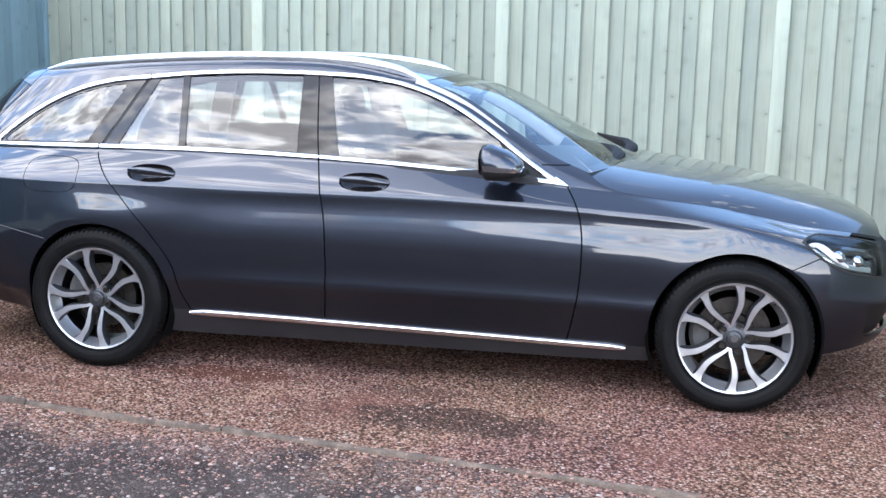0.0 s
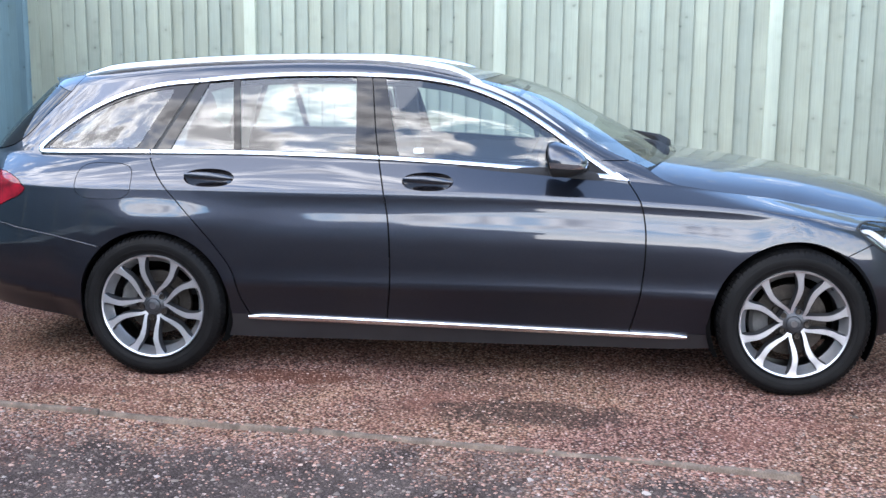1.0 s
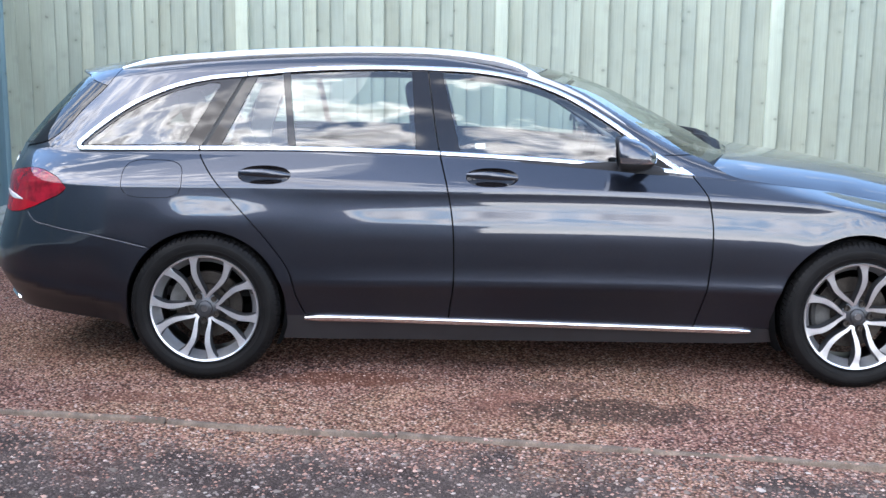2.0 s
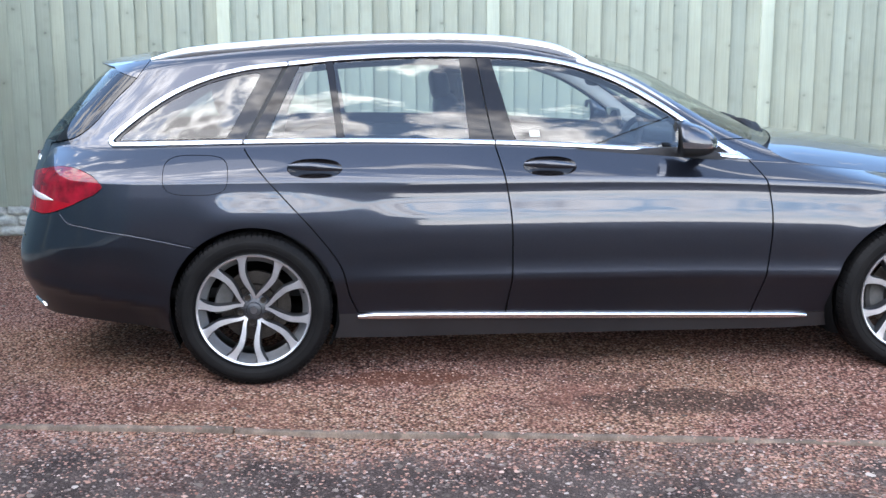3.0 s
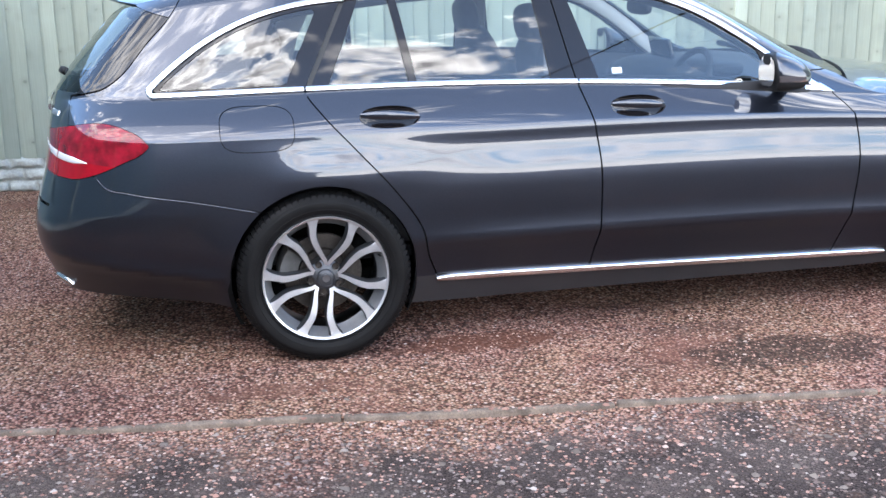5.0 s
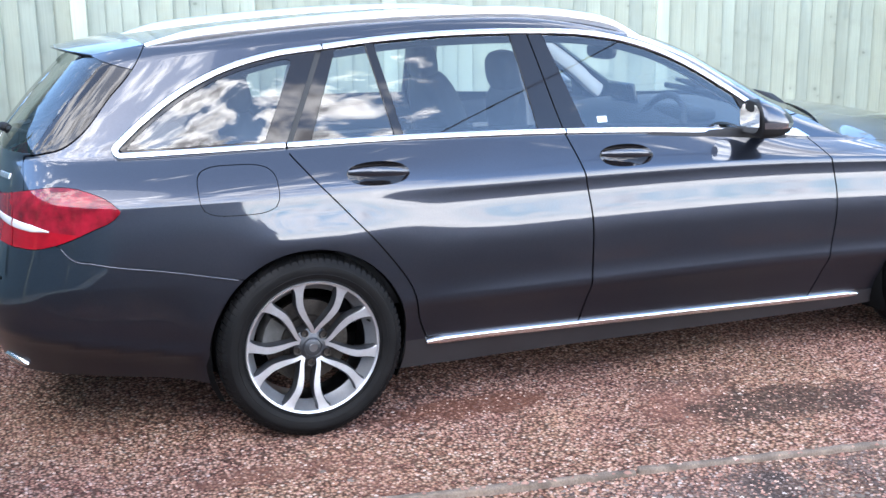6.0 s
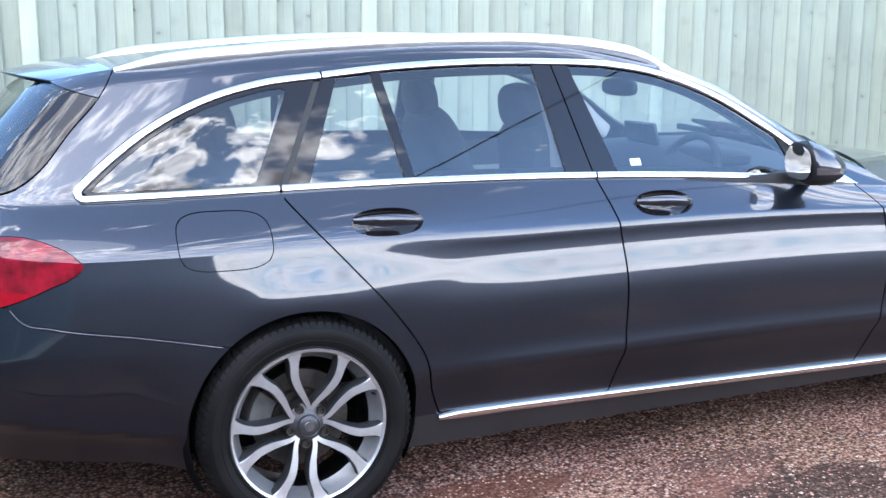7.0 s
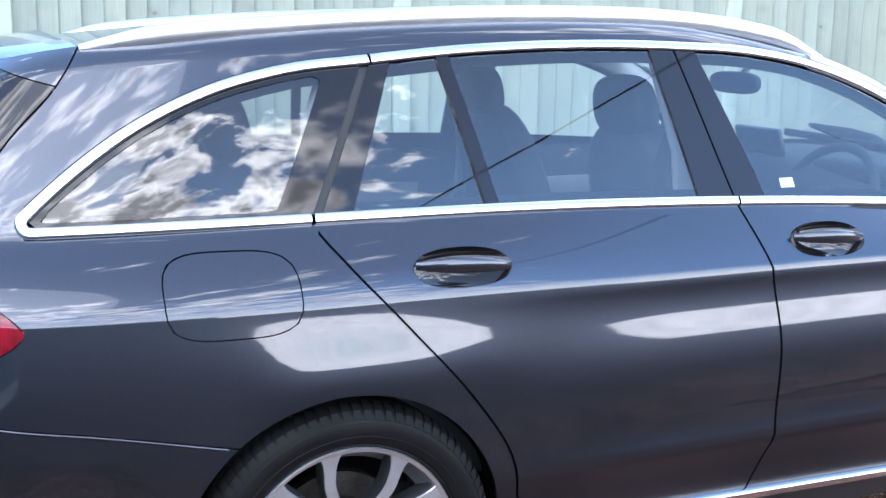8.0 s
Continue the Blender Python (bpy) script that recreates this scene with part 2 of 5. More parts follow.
    bp.inputs["Strength"].default_value, bp.inputs["Distance"].default_value = 0.35, 0.003
    L(grain.outputs["Fac"], bp.inputs["Height"])
    L(bp.outputs[0], b.inputs["Normal"])
    return m


BOARD = wood("sage_painted_board", (0.285, 0.318, 0.260))
# darker and bluer boards for the left run and its corner post
BLUE_BOARD = wood("blue_grey_board", (0.12, 0.19, 0.215))
POST = wood("pale_painted_post", (0.37, 0.41, 0.335))


def ground_material():
    m = bpy.data.materials.new("red_gravel_and_soil")
    m.use_nodes = True
    nt = m.node_tree
    L = nt.links.new
    b = nt.nodes["Principled BSDF"]
    b.inputs["Roughness"].default_value, b.inputs["Specular IOR Level"].default_value = 0.95, 0.12
    pos = nt.nodes.new("ShaderNodeNewGeometry").outputs["Position"]

    def node(kind, **ins):
        n = nt.nodes.new("ShaderNode" + kind)
        for key, val in ins.items():
            n.inputs[key.replace("_", " ")].default_value = val
        return n

    def math_(op, p, q=None):
        n = nt.nodes.new("ShaderNodeMath")
        n.operation = op
        for i, v in enumerate((p, q)):
            if v is None:
                continue
            if isinstance(v, (int, float)):
                n.inputs[i].default_value = v
            else:
                L(v, n.inputs[i])
        return n.outputs[0]

    def span(src, a, bb, lo=0.0, hi=1.0):
        r = nt.nodes.new("ShaderNodeMapRange")
        for i, v in enumerate((a, bb, lo, hi)):
            r.inputs[i + 1].default_value = v
        L(src, r.inputs[0])
        return r.outputs[0]

    def noise_(scale, detail=4.0):
        n = node("TexNoise", Scale=scale, Detail=detail)
        L(pos, n.inputs["Vector"])
        return n.outputs["Fac"]

    def blend(f, p, q):
        n = nt.nodes.new("ShaderNodeMix")
        n.data_type = "RGBA"
        L(f, n.inputs[0])
        for i, v in ((6, p), (7, q)):
            if isinstance(v, tuple):
                n.inputs[i].default_value = (*v, 1)
            else:
                L(v, n.inputs[i])
        return n.outputs[2]

    cell = node("TexVoronoi", Scale=78.0)
    L(pos, cell.inputs["Vector"])
    sepc = nt.nodes.new("ShaderNodeSeparateColor")
    L(cell.outputs["Color"], sepc.inputs[0])
    ramp = nt.nodes.new("ShaderNodeValToRGB")
    e = ramp.color_ramp.elements
    e[0].position, e[0].color = 0.0, (0.122, 0.054, 0.047, 1)
    e[1].position, e[1].color = 1.0, (0.42, 0.298, 0.275, 1)
    for p, c in ((0.3, (0.215, 0.107, 0.081, 1)), (0.65, (0.29, 0.162, 0.125, 1)), (0.9, (0.335, 0.208, 0.169, 1))):
        x = e.new(p)
        x.color = c
    L(sepc.outputs[0], ramp.inputs[0])
    # cell edges darkened: shade between the chips put into the colour
    gap_shade = span(cell.outputs["Distance"], 0.22, 0.66, 1.10, 0.22)
    red = nt.nodes.new("ShaderNodeVectorMath")
    red.operation = "SCALE"
    L(ramp.outputs[0], red.inputs[0])
    L(math_("MULTIPLY", gap_shade, span(noise_(1.6), 0.3, 0.7, 0.98, 1.52)), red.inputs["Scale"])
    # tan drifts among the pink
    tan = nt.nodes.new("ShaderNodeVectorMath")
    tan.operation = "MULTIPLY"
    tan.inputs[1].default_value = (1.04, 1.10, 0.96)
    L(red.outputs[0], tan.inputs[0])
    stone_ = blend(span(noise_(0.9, 3.0), 0.44, 0.58), red.outputs[0], tan.outputs[0])
    # rusty drifts of finer grit
    rust = span(noise_(1.1, 5.0), 0.60, 0.72, 0.0, 0.65)
    col = blend(rust, stone_, (0.165, 0.075, 0.056))
    # dark soil on the near side of the edging, breaking up into gravel towards it
    sep_ = nt.nodes.new("ShaderNodeSeparateXYZ")
    L(pos, sep_.inputs[0])
    line = math_("ADD", math_("ADD", sep_.outputs["Y"], math_("MULTIPLY", sep_.outputs["X"], 0.1485)), 0.539)
    near = span(line, -0.02, -0.55)
    soil_f = math_("MULTIPLY", span(line, 0.0, -0.03), span(math_("ADD", math_("MULTIPLY", noise_(2.2, 8.0), 2.2), math_("MULTIPLY", near, 0.62)), 1.12, 1.50))
    soil = blend(span(noise_(3.1, 7.0), 0.42, 0.62), blend(span(noise_(170.0, 8.0), 0.38, 0.62), (0.014, 0.0098, 0.0086), (0.068, 0.051, 0.045)), blend(span(noise_(190.0, 8.0), 0.38, 0.62), (0.035, 0.026, 0.0225), (0.115, 0.089, 0.077)))
    col = blend(soil_f, col, soil)
    # a wet-looking dark patch and two rusty ones
    for cx, cy, rx, ry, c, amount in ((1.72, -0.335, 0.42, 0.17, (0.034, 0.023, 0.019), 0.75), (0.62, 0.08, 0.36, 0.10, (0.11, 0.045, 0.028), 0.75), (-0.25, -0.22, 0.26, 0.07, (0.12, 0.055, 0.04), 0.6), (1.5, -0.0, 0.3, 0.07, (0.09, 0.05, 0.04), 0.5)):
        dx = math_("DIVIDE", math_("SUBTRACT", sep_.outputs["X"], cx), rx)
        dy = math_("DIVIDE", math_("SUBTRACT", sep_.outputs["Y"], cy), ry)
        d = math_("SQRT", math_("ADD", math_("MULTIPLY", dx, dx), math_("MULTIPLY", dy, dy)))
        d = math_("ADD", d, math_("MULTIPLY", math_("SUBTRACT", noise_(9.0, 6.0), 0.5), 1.8))
        col = blend(span(d, 1.15, 0.75, 0.0, amount), col, c)
    L(col, b.inputs["Base Color"])
    bp = nt.nodes.new("ShaderNodeBump")
    bp.inputs["Strength"].default_value, bp.inputs["Distance"].default_value = 0.9, 0.012
    flat = math_("SUBTRACT", 1.0, math_("MULTIPLY", soil_f, 0.45))
    L(math_("MULTIPLY", math_("SUBTRACT", 1.0, cell.outputs["Distance"]), flat), bp.inputs["Height"])
    L(bp.outputs[0], b.inputs["Normal"])
    return m


def chip_material(name, dark, light, pale):
    m = bpy.data.materials.new(name)
    m.use_nodes = True
    nt = m.node_tree
    b = nt.nodes["Principled BSDF"]
    b.inputs["Roughness"].default_value, b.inputs["Specular IOR Level"].default_value = 0.85, 0.15
    g = nt.nodes.new("ShaderNodeNewGeometry")
    r = nt.nodes.new("ShaderNodeValToRGB")
    e = r.color_ramp.elements
    e[0].position, e[0].color = 0.0, (*dark, 1)
    e[1].position, e[1].color = 1.0, (*pale, 1)
    x = e.new(0.82)
    x.color = (*light, 1)
    nt.links.new(g.outputs["Random Per Island"], r.inputs[0])
    nt.links.new(r.outputs[0], b.inputs["Base Color"])
    return m


GROUND = ground_material()
RED_CHIPS = chip_material("red_granite_chips", (0.190, 0.094, 0.072), (0.375, 0.228, 0.175), (0.46, 0.36, 0.31))
SOIL_CHIPS = chip_material("grey_brown_chips", (0.045, 0.033, 0.029), (0.145, 0.108, 0.096), (0.27, 0.22, 0.20))
PALE_STONES = chip_material("pale_pebbles", (0.07, 0.055, 0.046), (0.20, 0.165, 0.14), (0.40, 0.35, 0.31))


# ---- mesh helpers ----
def link(name, me, material, parent=None, label=""):
    for m in material if isinstance(material, (list, tuple)) else (material,):
        me.materials.append(m)
    ob = new(name, me)
    ob.parent = parent
    return tagged(ob, label)


def raw(name, verts, faces, material, parent=None, label="", sharp=35, slots=None):
    """One mesh object from places and faces; edges sharper than `sharp` degrees stay crisp."""
    me = bpy.data.meshes.new(name)
    me.from_pydata([tuple(map(float, v)) for v in verts], [], [tuple(f) for f in faces])
    me.polygons.foreach_set("use_smooth", [True] * len(me.polygons))
    me.set_sharp_from_angle(angle=radians(sharp))
    if slots:
        me.polygons.foreach_set("material_index", slots)
    return link(name, me, material, parent, label)


def part(name, bm, material, parent=None, label="", sharp=35):
    bmesh.ops.recalc_face_normals(bm, faces=bm.faces)
    me = bpy.data.meshes.new(name)
    bm.to_mesh(me)
    bm.free()
    me.polygons.foreach_set("use_smooth", [True] * len(me.polygons))
    me.set_sharp_from_angle(angle=radians(sharp))
    return link(name, me, material, parent, label)


def box(size, at=(0, 0, 0), bevel=0.01, turn=(0, 0, 0), seg=2, taper=1.0):
    """A bevelled box; taper narrows its top."""
    bm = bmesh.new()
    bmesh.ops.create_cube(bm, size=1.0)
    for v in bm.verts:
        k = taper if v.co.z > 0 else 1.0
        v.co = Vector((v.co.x * size[0] * k, v.co.y * size[1] * k, v.co.z * size[2]))
    if bevel:
        bmesh.ops.bevel(bm, geom=bm.edges[:], offset=bevel, segments=seg, affect="EDGES", profile=0.5)
    bm.transform(pose(*at, *turn))
    return bm


def lathe(profile, n=64, closed=False, a0=0.0, a1=360.0):
    """Turns (radius, y) points about the y axis."""
    full = abs(a1 - a0) >= 359.9
    angs = np.radians(np.linspace(a0, a1, n + (0 if full else 1), endpoint=not full))
    verts = [(r * math.sin(a), y, r * math.cos(a)) for a in angs for r, y in profile]
    k = len(profile)
    faces = []
    for i in range(n):
        j = (i + 1) % len(angs)
        for q in range(k - (0 if closed else 1)):
            w = (q + 1) % k
            faces.append((i * k + q, i * k + w, j * k + w, j * k + q))
    return verts, faces


def sweep(path, section, up=(0, 0, 1), scale=None, cap=True):
    """Carries a closed (across, up) section along a path."""
    p = np.array(path, float)
    t = np.gradient(p, axis=0)
    t /= np.linalg.norm(t, axis=1, keepdims=True)
    ups = np.broadcast_to(np.array(up, float), p.shape)
    a = np.cross(t, ups)
    a /= np.linalg.norm(a, axis=1, keepdims=True)
    u = np.cross(a, t)
    sc = np.ones(len(p)) if scale is None else np.array(scale, float)
    k = len(section)
    verts = [p[i] + sc[i] * (c[0] * a[i] + c[1] * u[i]) for i in range(len(p)) for c in section]
    faces = [(i * k + q, i * k + (q + 1) % k, (i + 1) * k + (q + 1) % k, (i + 1) * k + q) for i in range(len(p) - 1) for q in range(k)]
    if cap:
        faces += [tuple(range(k - 1, -1, -1)), tuple((len(p) - 1) * k + q for q in range(k))]
    return verts, faces


def oval(w, h, n=12, power=2.0):
    return [(w / 2 * math.copysign(abs(math.cos(a)) ** (2 / power), math.cos(a)), h / 2 * math.copysign(abs(math.sin(a)) ** (2 / power), math.sin(a))) for a in (2 * math.pi * i / n for i in range(n))]


def blob(size, at, power=2.6, nu=24, nv=14, turn=(0, 0, 0), shape=None):
    """A rounded, cushion-like solid."""
    verts, faces = [], []
    sg = lambda c, p: math.copysign(abs(c) ** (2 / p), c)
    m = pose(*at, *turn)
    for j in range(nv + 1):
        b = -math.pi / 2 + math.pi * j / nv
        for i in range(nu):
            a = 2 * math.pi * i / nu
            v = Vector((size[0] / 2 * sg(math.cos(b), power) * sg(math.cos(a), power), size[1] / 2 * sg(math.cos(b), power) * sg(math.sin(a), power), size[2] / 2 * sg(math.sin(b), power)))
            if shape:
                v = shape(v)
            verts.append(m @ v)
    for j in range(nv):
        for i in range(nu):
            faces.append((j * nu + i, j * nu + (i + 1) % nu, (j + 1) * nu + (i + 1) % nu, (j + 1) * nu + i))
    return verts, faces


# ---- the car's outer surface: half-width of the body over its length and height ----
CY = 0.935  # the car's centre line


def spline(*pts):
    """A smooth curve through a few control points, straight beyond its ends."""
    xs, ys = np.array(pts, float).T
    d = np.gradient(ys, xs)

    def f(x):
        x = np.asarray(x, float)
        c = np.clip(x, xs[0], xs[-1])
        i = np.clip(np.searchsorted(xs, c) - 1, 0, len(xs) - 2)
        h = xs[i + 1] - xs[i]
        t = (c - xs[i]) / h
        v = (2 * t**3 - 3 * t**2 + 1) * ys[i] + (t**3 - 2 * t**2 + t) * h * d[i] + (3 * t**2 - 2 * t**3) * ys[i + 1] + (t**3 - t**2) * h * d[i + 1]
        return v + (x - c) * np.where(x < xs[0], d[0], d[-1])

    return f


def smooth(x, a, b):
    t = np.clip((np.asarray(x, float) - a) / (b - a), 0, 1)
    return t * t * (3 - 2 * t)


z_crease = spline((-1.1, 0.842), (0.4, 0.846), (2.2, 0.832), (2.7, 0.80), (3.0, 0.755), (3.3, 0.70), (3.6, 0.65))
z_belt = spline((-1.1, 0.968), (-0.61, 0.979), (-0.03, 0.993), (0.46, 0.996), (1.02, 0.984), (1.75, 0.943), (2.10, 0.912), (2.30, 0.897), (2.46, 0.880), (2.70, 0.850), (2.93, 0.810), (3.1, 0.775), (3.3, 0.745), (3.45, 0.724), (3.7, 0.69))
w_belt = spline((-1.1, 0.715), (-0.61, 0.728), (-0.03, 0.769), (0.5, 0.784), (1.02, 0.790), (2.12, 0.790), (2.5, 0.790), (3.6, 0.79))
z_roof = spline((-1.1, 1.26), (-0.66, 1.310), (-0.43, 1.343), (0.0, 1.390), (0.36, 1.412), (0.71, 1.422), (1.07, 1.410), (1.32, 1.367), (1.46, 1.329), (1.63, 1.270), (1.84, 1.150), (2.04, 1.035), (2.21, 0.968), (2.4, 0.92))
x_rear = spline((0.15, -0.97), (0.3, -1.02), (0.42, -1.055), (0.53, -1.06), (0.63, -1.032), (0.75, -0.995), (0.9, -0.972), (1.0, -0.945), (1.1, -0.87), (1.32, -0.665), (1.45, -0.55))
x_front = spline((0.15, 3.48), (0.3, 3.58), (0.5, 3.63), (0.65, 3.60), (0.75, 3.52), (0.9, 3.36))
low_plain = spline((0.15, 0.835), (0.24, 0.853), (0.30, 0.865), (0.37, 0.881), (0.42, 0.8925), (0.5, 0.902), (0.6, 0.9075), (0.68, 0.9065), (0.76, 0.902), (0.838, 0.893))
low_creased = spline((0.15, 0.785), (0.236, 0.820), (0.28, 0.8382), (0.33, 0.859), (0.37, 0.8758), (0.395, 0.888), (0.408, 0.8955), (0.418, 0.9005), (0.435, 0.9045), (0.45, 0.9035), (0.475, 0.9015), (0.5, 0.9015), (0.54, 0.9045), (0.59, 0.908), (0.64, 0.9092), (0.68, 0.9060), (0.72, 0.8998), (0.76, 0.8930), (0.785, 0.8900), (0.81, 0.8890), (0.838, 0.8905))
ARCHES = ((0.0, 0.349), (2.84, 0.357))


def half_width(x, z):
    zc, zb, wb = z_crease(x), z_belt(x), w_belt(x)
    a = smooth(x, 0.0, 0.8) * (1 - smooth(x, 2.5, 2.95))
    q = np.minimum(z, zc) / zc * 0.838
    low = low_plain(q) * (1 - a) + low_creased(q) * a
    t = np.clip((z - zc) / (zb - zc), 0, 1)
    w = low + (wb - low) * t ** (1.5 - 0.35 * a)
    up = np.maximum(z - zb, 0)
    w = w - 0.54 * up - 0.16 * up**2
    top = np.clip((z - (z_roof(x) - 0.05)) / 0.05, 0, 1.3)
    w = w - 0.035 * top**2
    # the haunch over the rear wheel
    w = w + 0.0085 * np.exp(-(((z - 0.70) / 0.072) ** 2)) * smooth(x, -0.30, -0.06) * (1 - smooth(x, 0.12, 0.50))
    # the rear bumper's lower edge turns under below a crease
    turn = 0.405 - 0.165 * (x + 0.856)
    w = w - 0.13 * np.maximum(0.575 - z, 0) * (1 - smooth(x, -0.52, -0.33))
    w = w + 0.010 * np.exp(-(((z - turn - 0.004) / 0.030) ** 2)) * (1 - smooth(x, -0.46, -0.32))
    w = w - 0.48 * np.maximum(turn - z, 0) * (1 - smooth(x, -0.42, -0.30))
    for hx, r in ARCHES:
        d = np.hypot(x - hx, z - 0.32)
        w = w + 0.0025 * np.exp(-(((d - r) / 0.06) ** 2)) * (z < zb)
    return w


def corner(t, n, t0):
    """The angle and radius at t along a rounded corner of power n; up to t0 the way along the car is t itself."""
    c = np.clip(t, 0, t0)
    y = (1 - c**n) ** (1 / n)
    y0 = (1 - t0**n) ** (1 / n)
    rate = (y0 + t0 * (t0 / y0) ** (n - 1)) / (t0**2 + y0**2)
    p = np.clip(np.arctan2(c, y) + rate * np.maximum(t - t0, 0), 0, 1.5705)
    return p, (np.cos(p) ** n + np.sin(p) ** n) ** (-1 / n)


def shell(s, z, side=1):
    """The place at s along the girth (x on the straight flank, then round the corners to the middle) and height z."""
    s, z = np.asarray(s, float), np.asarray(z, float)
    xa, xb = 0.35, 2.35
    ar, af = xa - x_rear(z), np.maximum(x_front(z), 2.9) - xb
    pr, rr = corner((xa - s) / ar, 4.5, 0.75)
    pf, rf = corner((s - xb) / af, 3.0, 0.70)
    x = np.where(s < xa, xa - ar * rr * np.sin(pr), np.where(s > xb, xb + af * rf * np.sin(pf), s))
    k = np.where(s < xa, rr * np.cos(pr), np.where(s > xb, rf * np.cos(pf), 1.0))
    w = half_width(np.clip(x, -1.0, 3.5), z) * k
    return np.stack([x, CY - side * w, z], -1)


def shell_normal(s, z, side=1):
    e = 0.002
    a = shell(s + e, z, side) - shell(s - e, z, side)
    b = shell(s, z + e, side) - shell(s, z - e, side)
    n = np.cross(a, b) * side
    return n / np.maximum(np.linalg.norm(n, axis=-1, keepdims=True), 1e-9)


# ---- ground: one sheet out to the horizon, a little lower on the near side of the edging ----
KERB_A, KERB_B = Vector((2.68, -0.937)), Vector((-0.06, -0.53))
KERB_DIR = (KERB_B - KERB_A).normalized()
FENCE_A, FENCE_DIR = Vector((3.31, 3.20)), Vector((-1.885, 0.225)).normalized()


def kerb_side(x, y):
    """Metres beyond the edging's line, positive towards the car."""
    return -((x - KERB_A.x) * -KERB_DIR.y + (y - KERB_A.y) * KERB_DIR.x)


def ground_z(x, y):
    d = kerb_side(x, y)
    low = -0.006 * (1 - smooth(d, -0.05, 0.0)) * (1 - smooth(x, 2.6, 3.0))
    rise = 0.012 * smooth(y, 1.7, 3.3) * (1 - smooth(np.abs(x), 12, 20))
    wob = 0.006 * np.sin(x * 2.3 + 1.0) * np.sin(y * 1.9) + 0.004 * np.sin(x * 5.1 - y * 4.0)
    under = (1 - smooth(np.hypot(x, y - 0.12), 0.25, 0.6)) + (1 - smooth(np.hypot(x - 2.84, y - 0.12), 0.25, 0.6))
    return low + rise + (wob - 0.004) * (1 - np.clip(under, 0, 1)) * (1 - smooth(np.hypot(x, y), 9, 14))


far = [15, 22, 40, 90, 250, 700, 2000]
gx = np.array([-v for v in far[::-1]] + list(np.arange(-9, 11.01, 0.1)) + [float(v) for v in far])
gy = np.array([-v for v in far[::-1]] + list(np.arange(-9, -2, 0.2)) + list(np.arange(-2, 0.5, 0.04)) + list(np.arange(0.5, 5, 0.12)) + [6, 8, 11] + [float(v) for v in far])
GX, GY = np.meshgrid(gx, gy, indexing="ij")
GZ = ground_z(GX, GY)
ny = len(gy)
gv = np.stack([GX, GY, GZ], -1).reshape(-1, 3)
gf = [(i * ny + j, (i + 1) * ny + j, (i + 1) * ny + j + 1, i * ny + j + 1) for i in range(len(gx) - 1) for j in range(ny - 1)]
ground = raw("ground", gv, gf, GROUND, sharp=180)
tagged(ground, "red granite gravel parking ground with dark soil", "ground", kind="structure")


# ---- concrete path edging, in short lengths ----
def edging_length(length):
    bm = box((length - 0.006, 0.030, 0.16), (0, 0, 0), 0.008, seg=3)
    bmesh.ops.subdivide_edges(bm, edges=[e for e in bm.edges if abs(e.verts[0].co.x - e.verts[1].co.x) > 0.3], cuts=28)
    for v in bm.verts:
        v.co += 0.0045 * noise.noise_vector(v.co * 22 + Vector((length * 31, 0, 0)))
    return bm


turn_k = math.degrees(math.atan2(-KERB_DIR.y, -KERB_DIR.x))
for i in range(7):
    mid = KERB_A + KERB_DIR * (0.915 * i + 0.4575)
    ob = part("path_edging", edging_length(0.915 - 0.002 * i), CONCRETE)
    ob.matrix_basis = pose(mid.x, mid.y, -0.068 + 0.003 * math.sin(i * 2.1), 0, 0.25 * math.sin(i * 1.7), turn_k + 0.4 * math.sin(i * 2.7))
    tagged(ob, "weathered grey concrete path edging set in gravel", "kerb edging", "path edgings")


# ---- cutting panels out of the car's surface ----
def grid_z(s, v):
    x = np.clip(s, -1.05, 3.55)
    zs = [np.full_like(x, 0.165), z_crease(x), z_belt(x), np.maximum(z_roof(x), z_belt(x) + 0.01)]
    return np.where(v < 1, zs[0] + (zs[1] - zs[0]) * v, np.where(v < 2, zs[1] + (zs[2] - zs[1]) * (v - 1), zs[2] + (zs[3] - zs[2]) * (v - 2)))


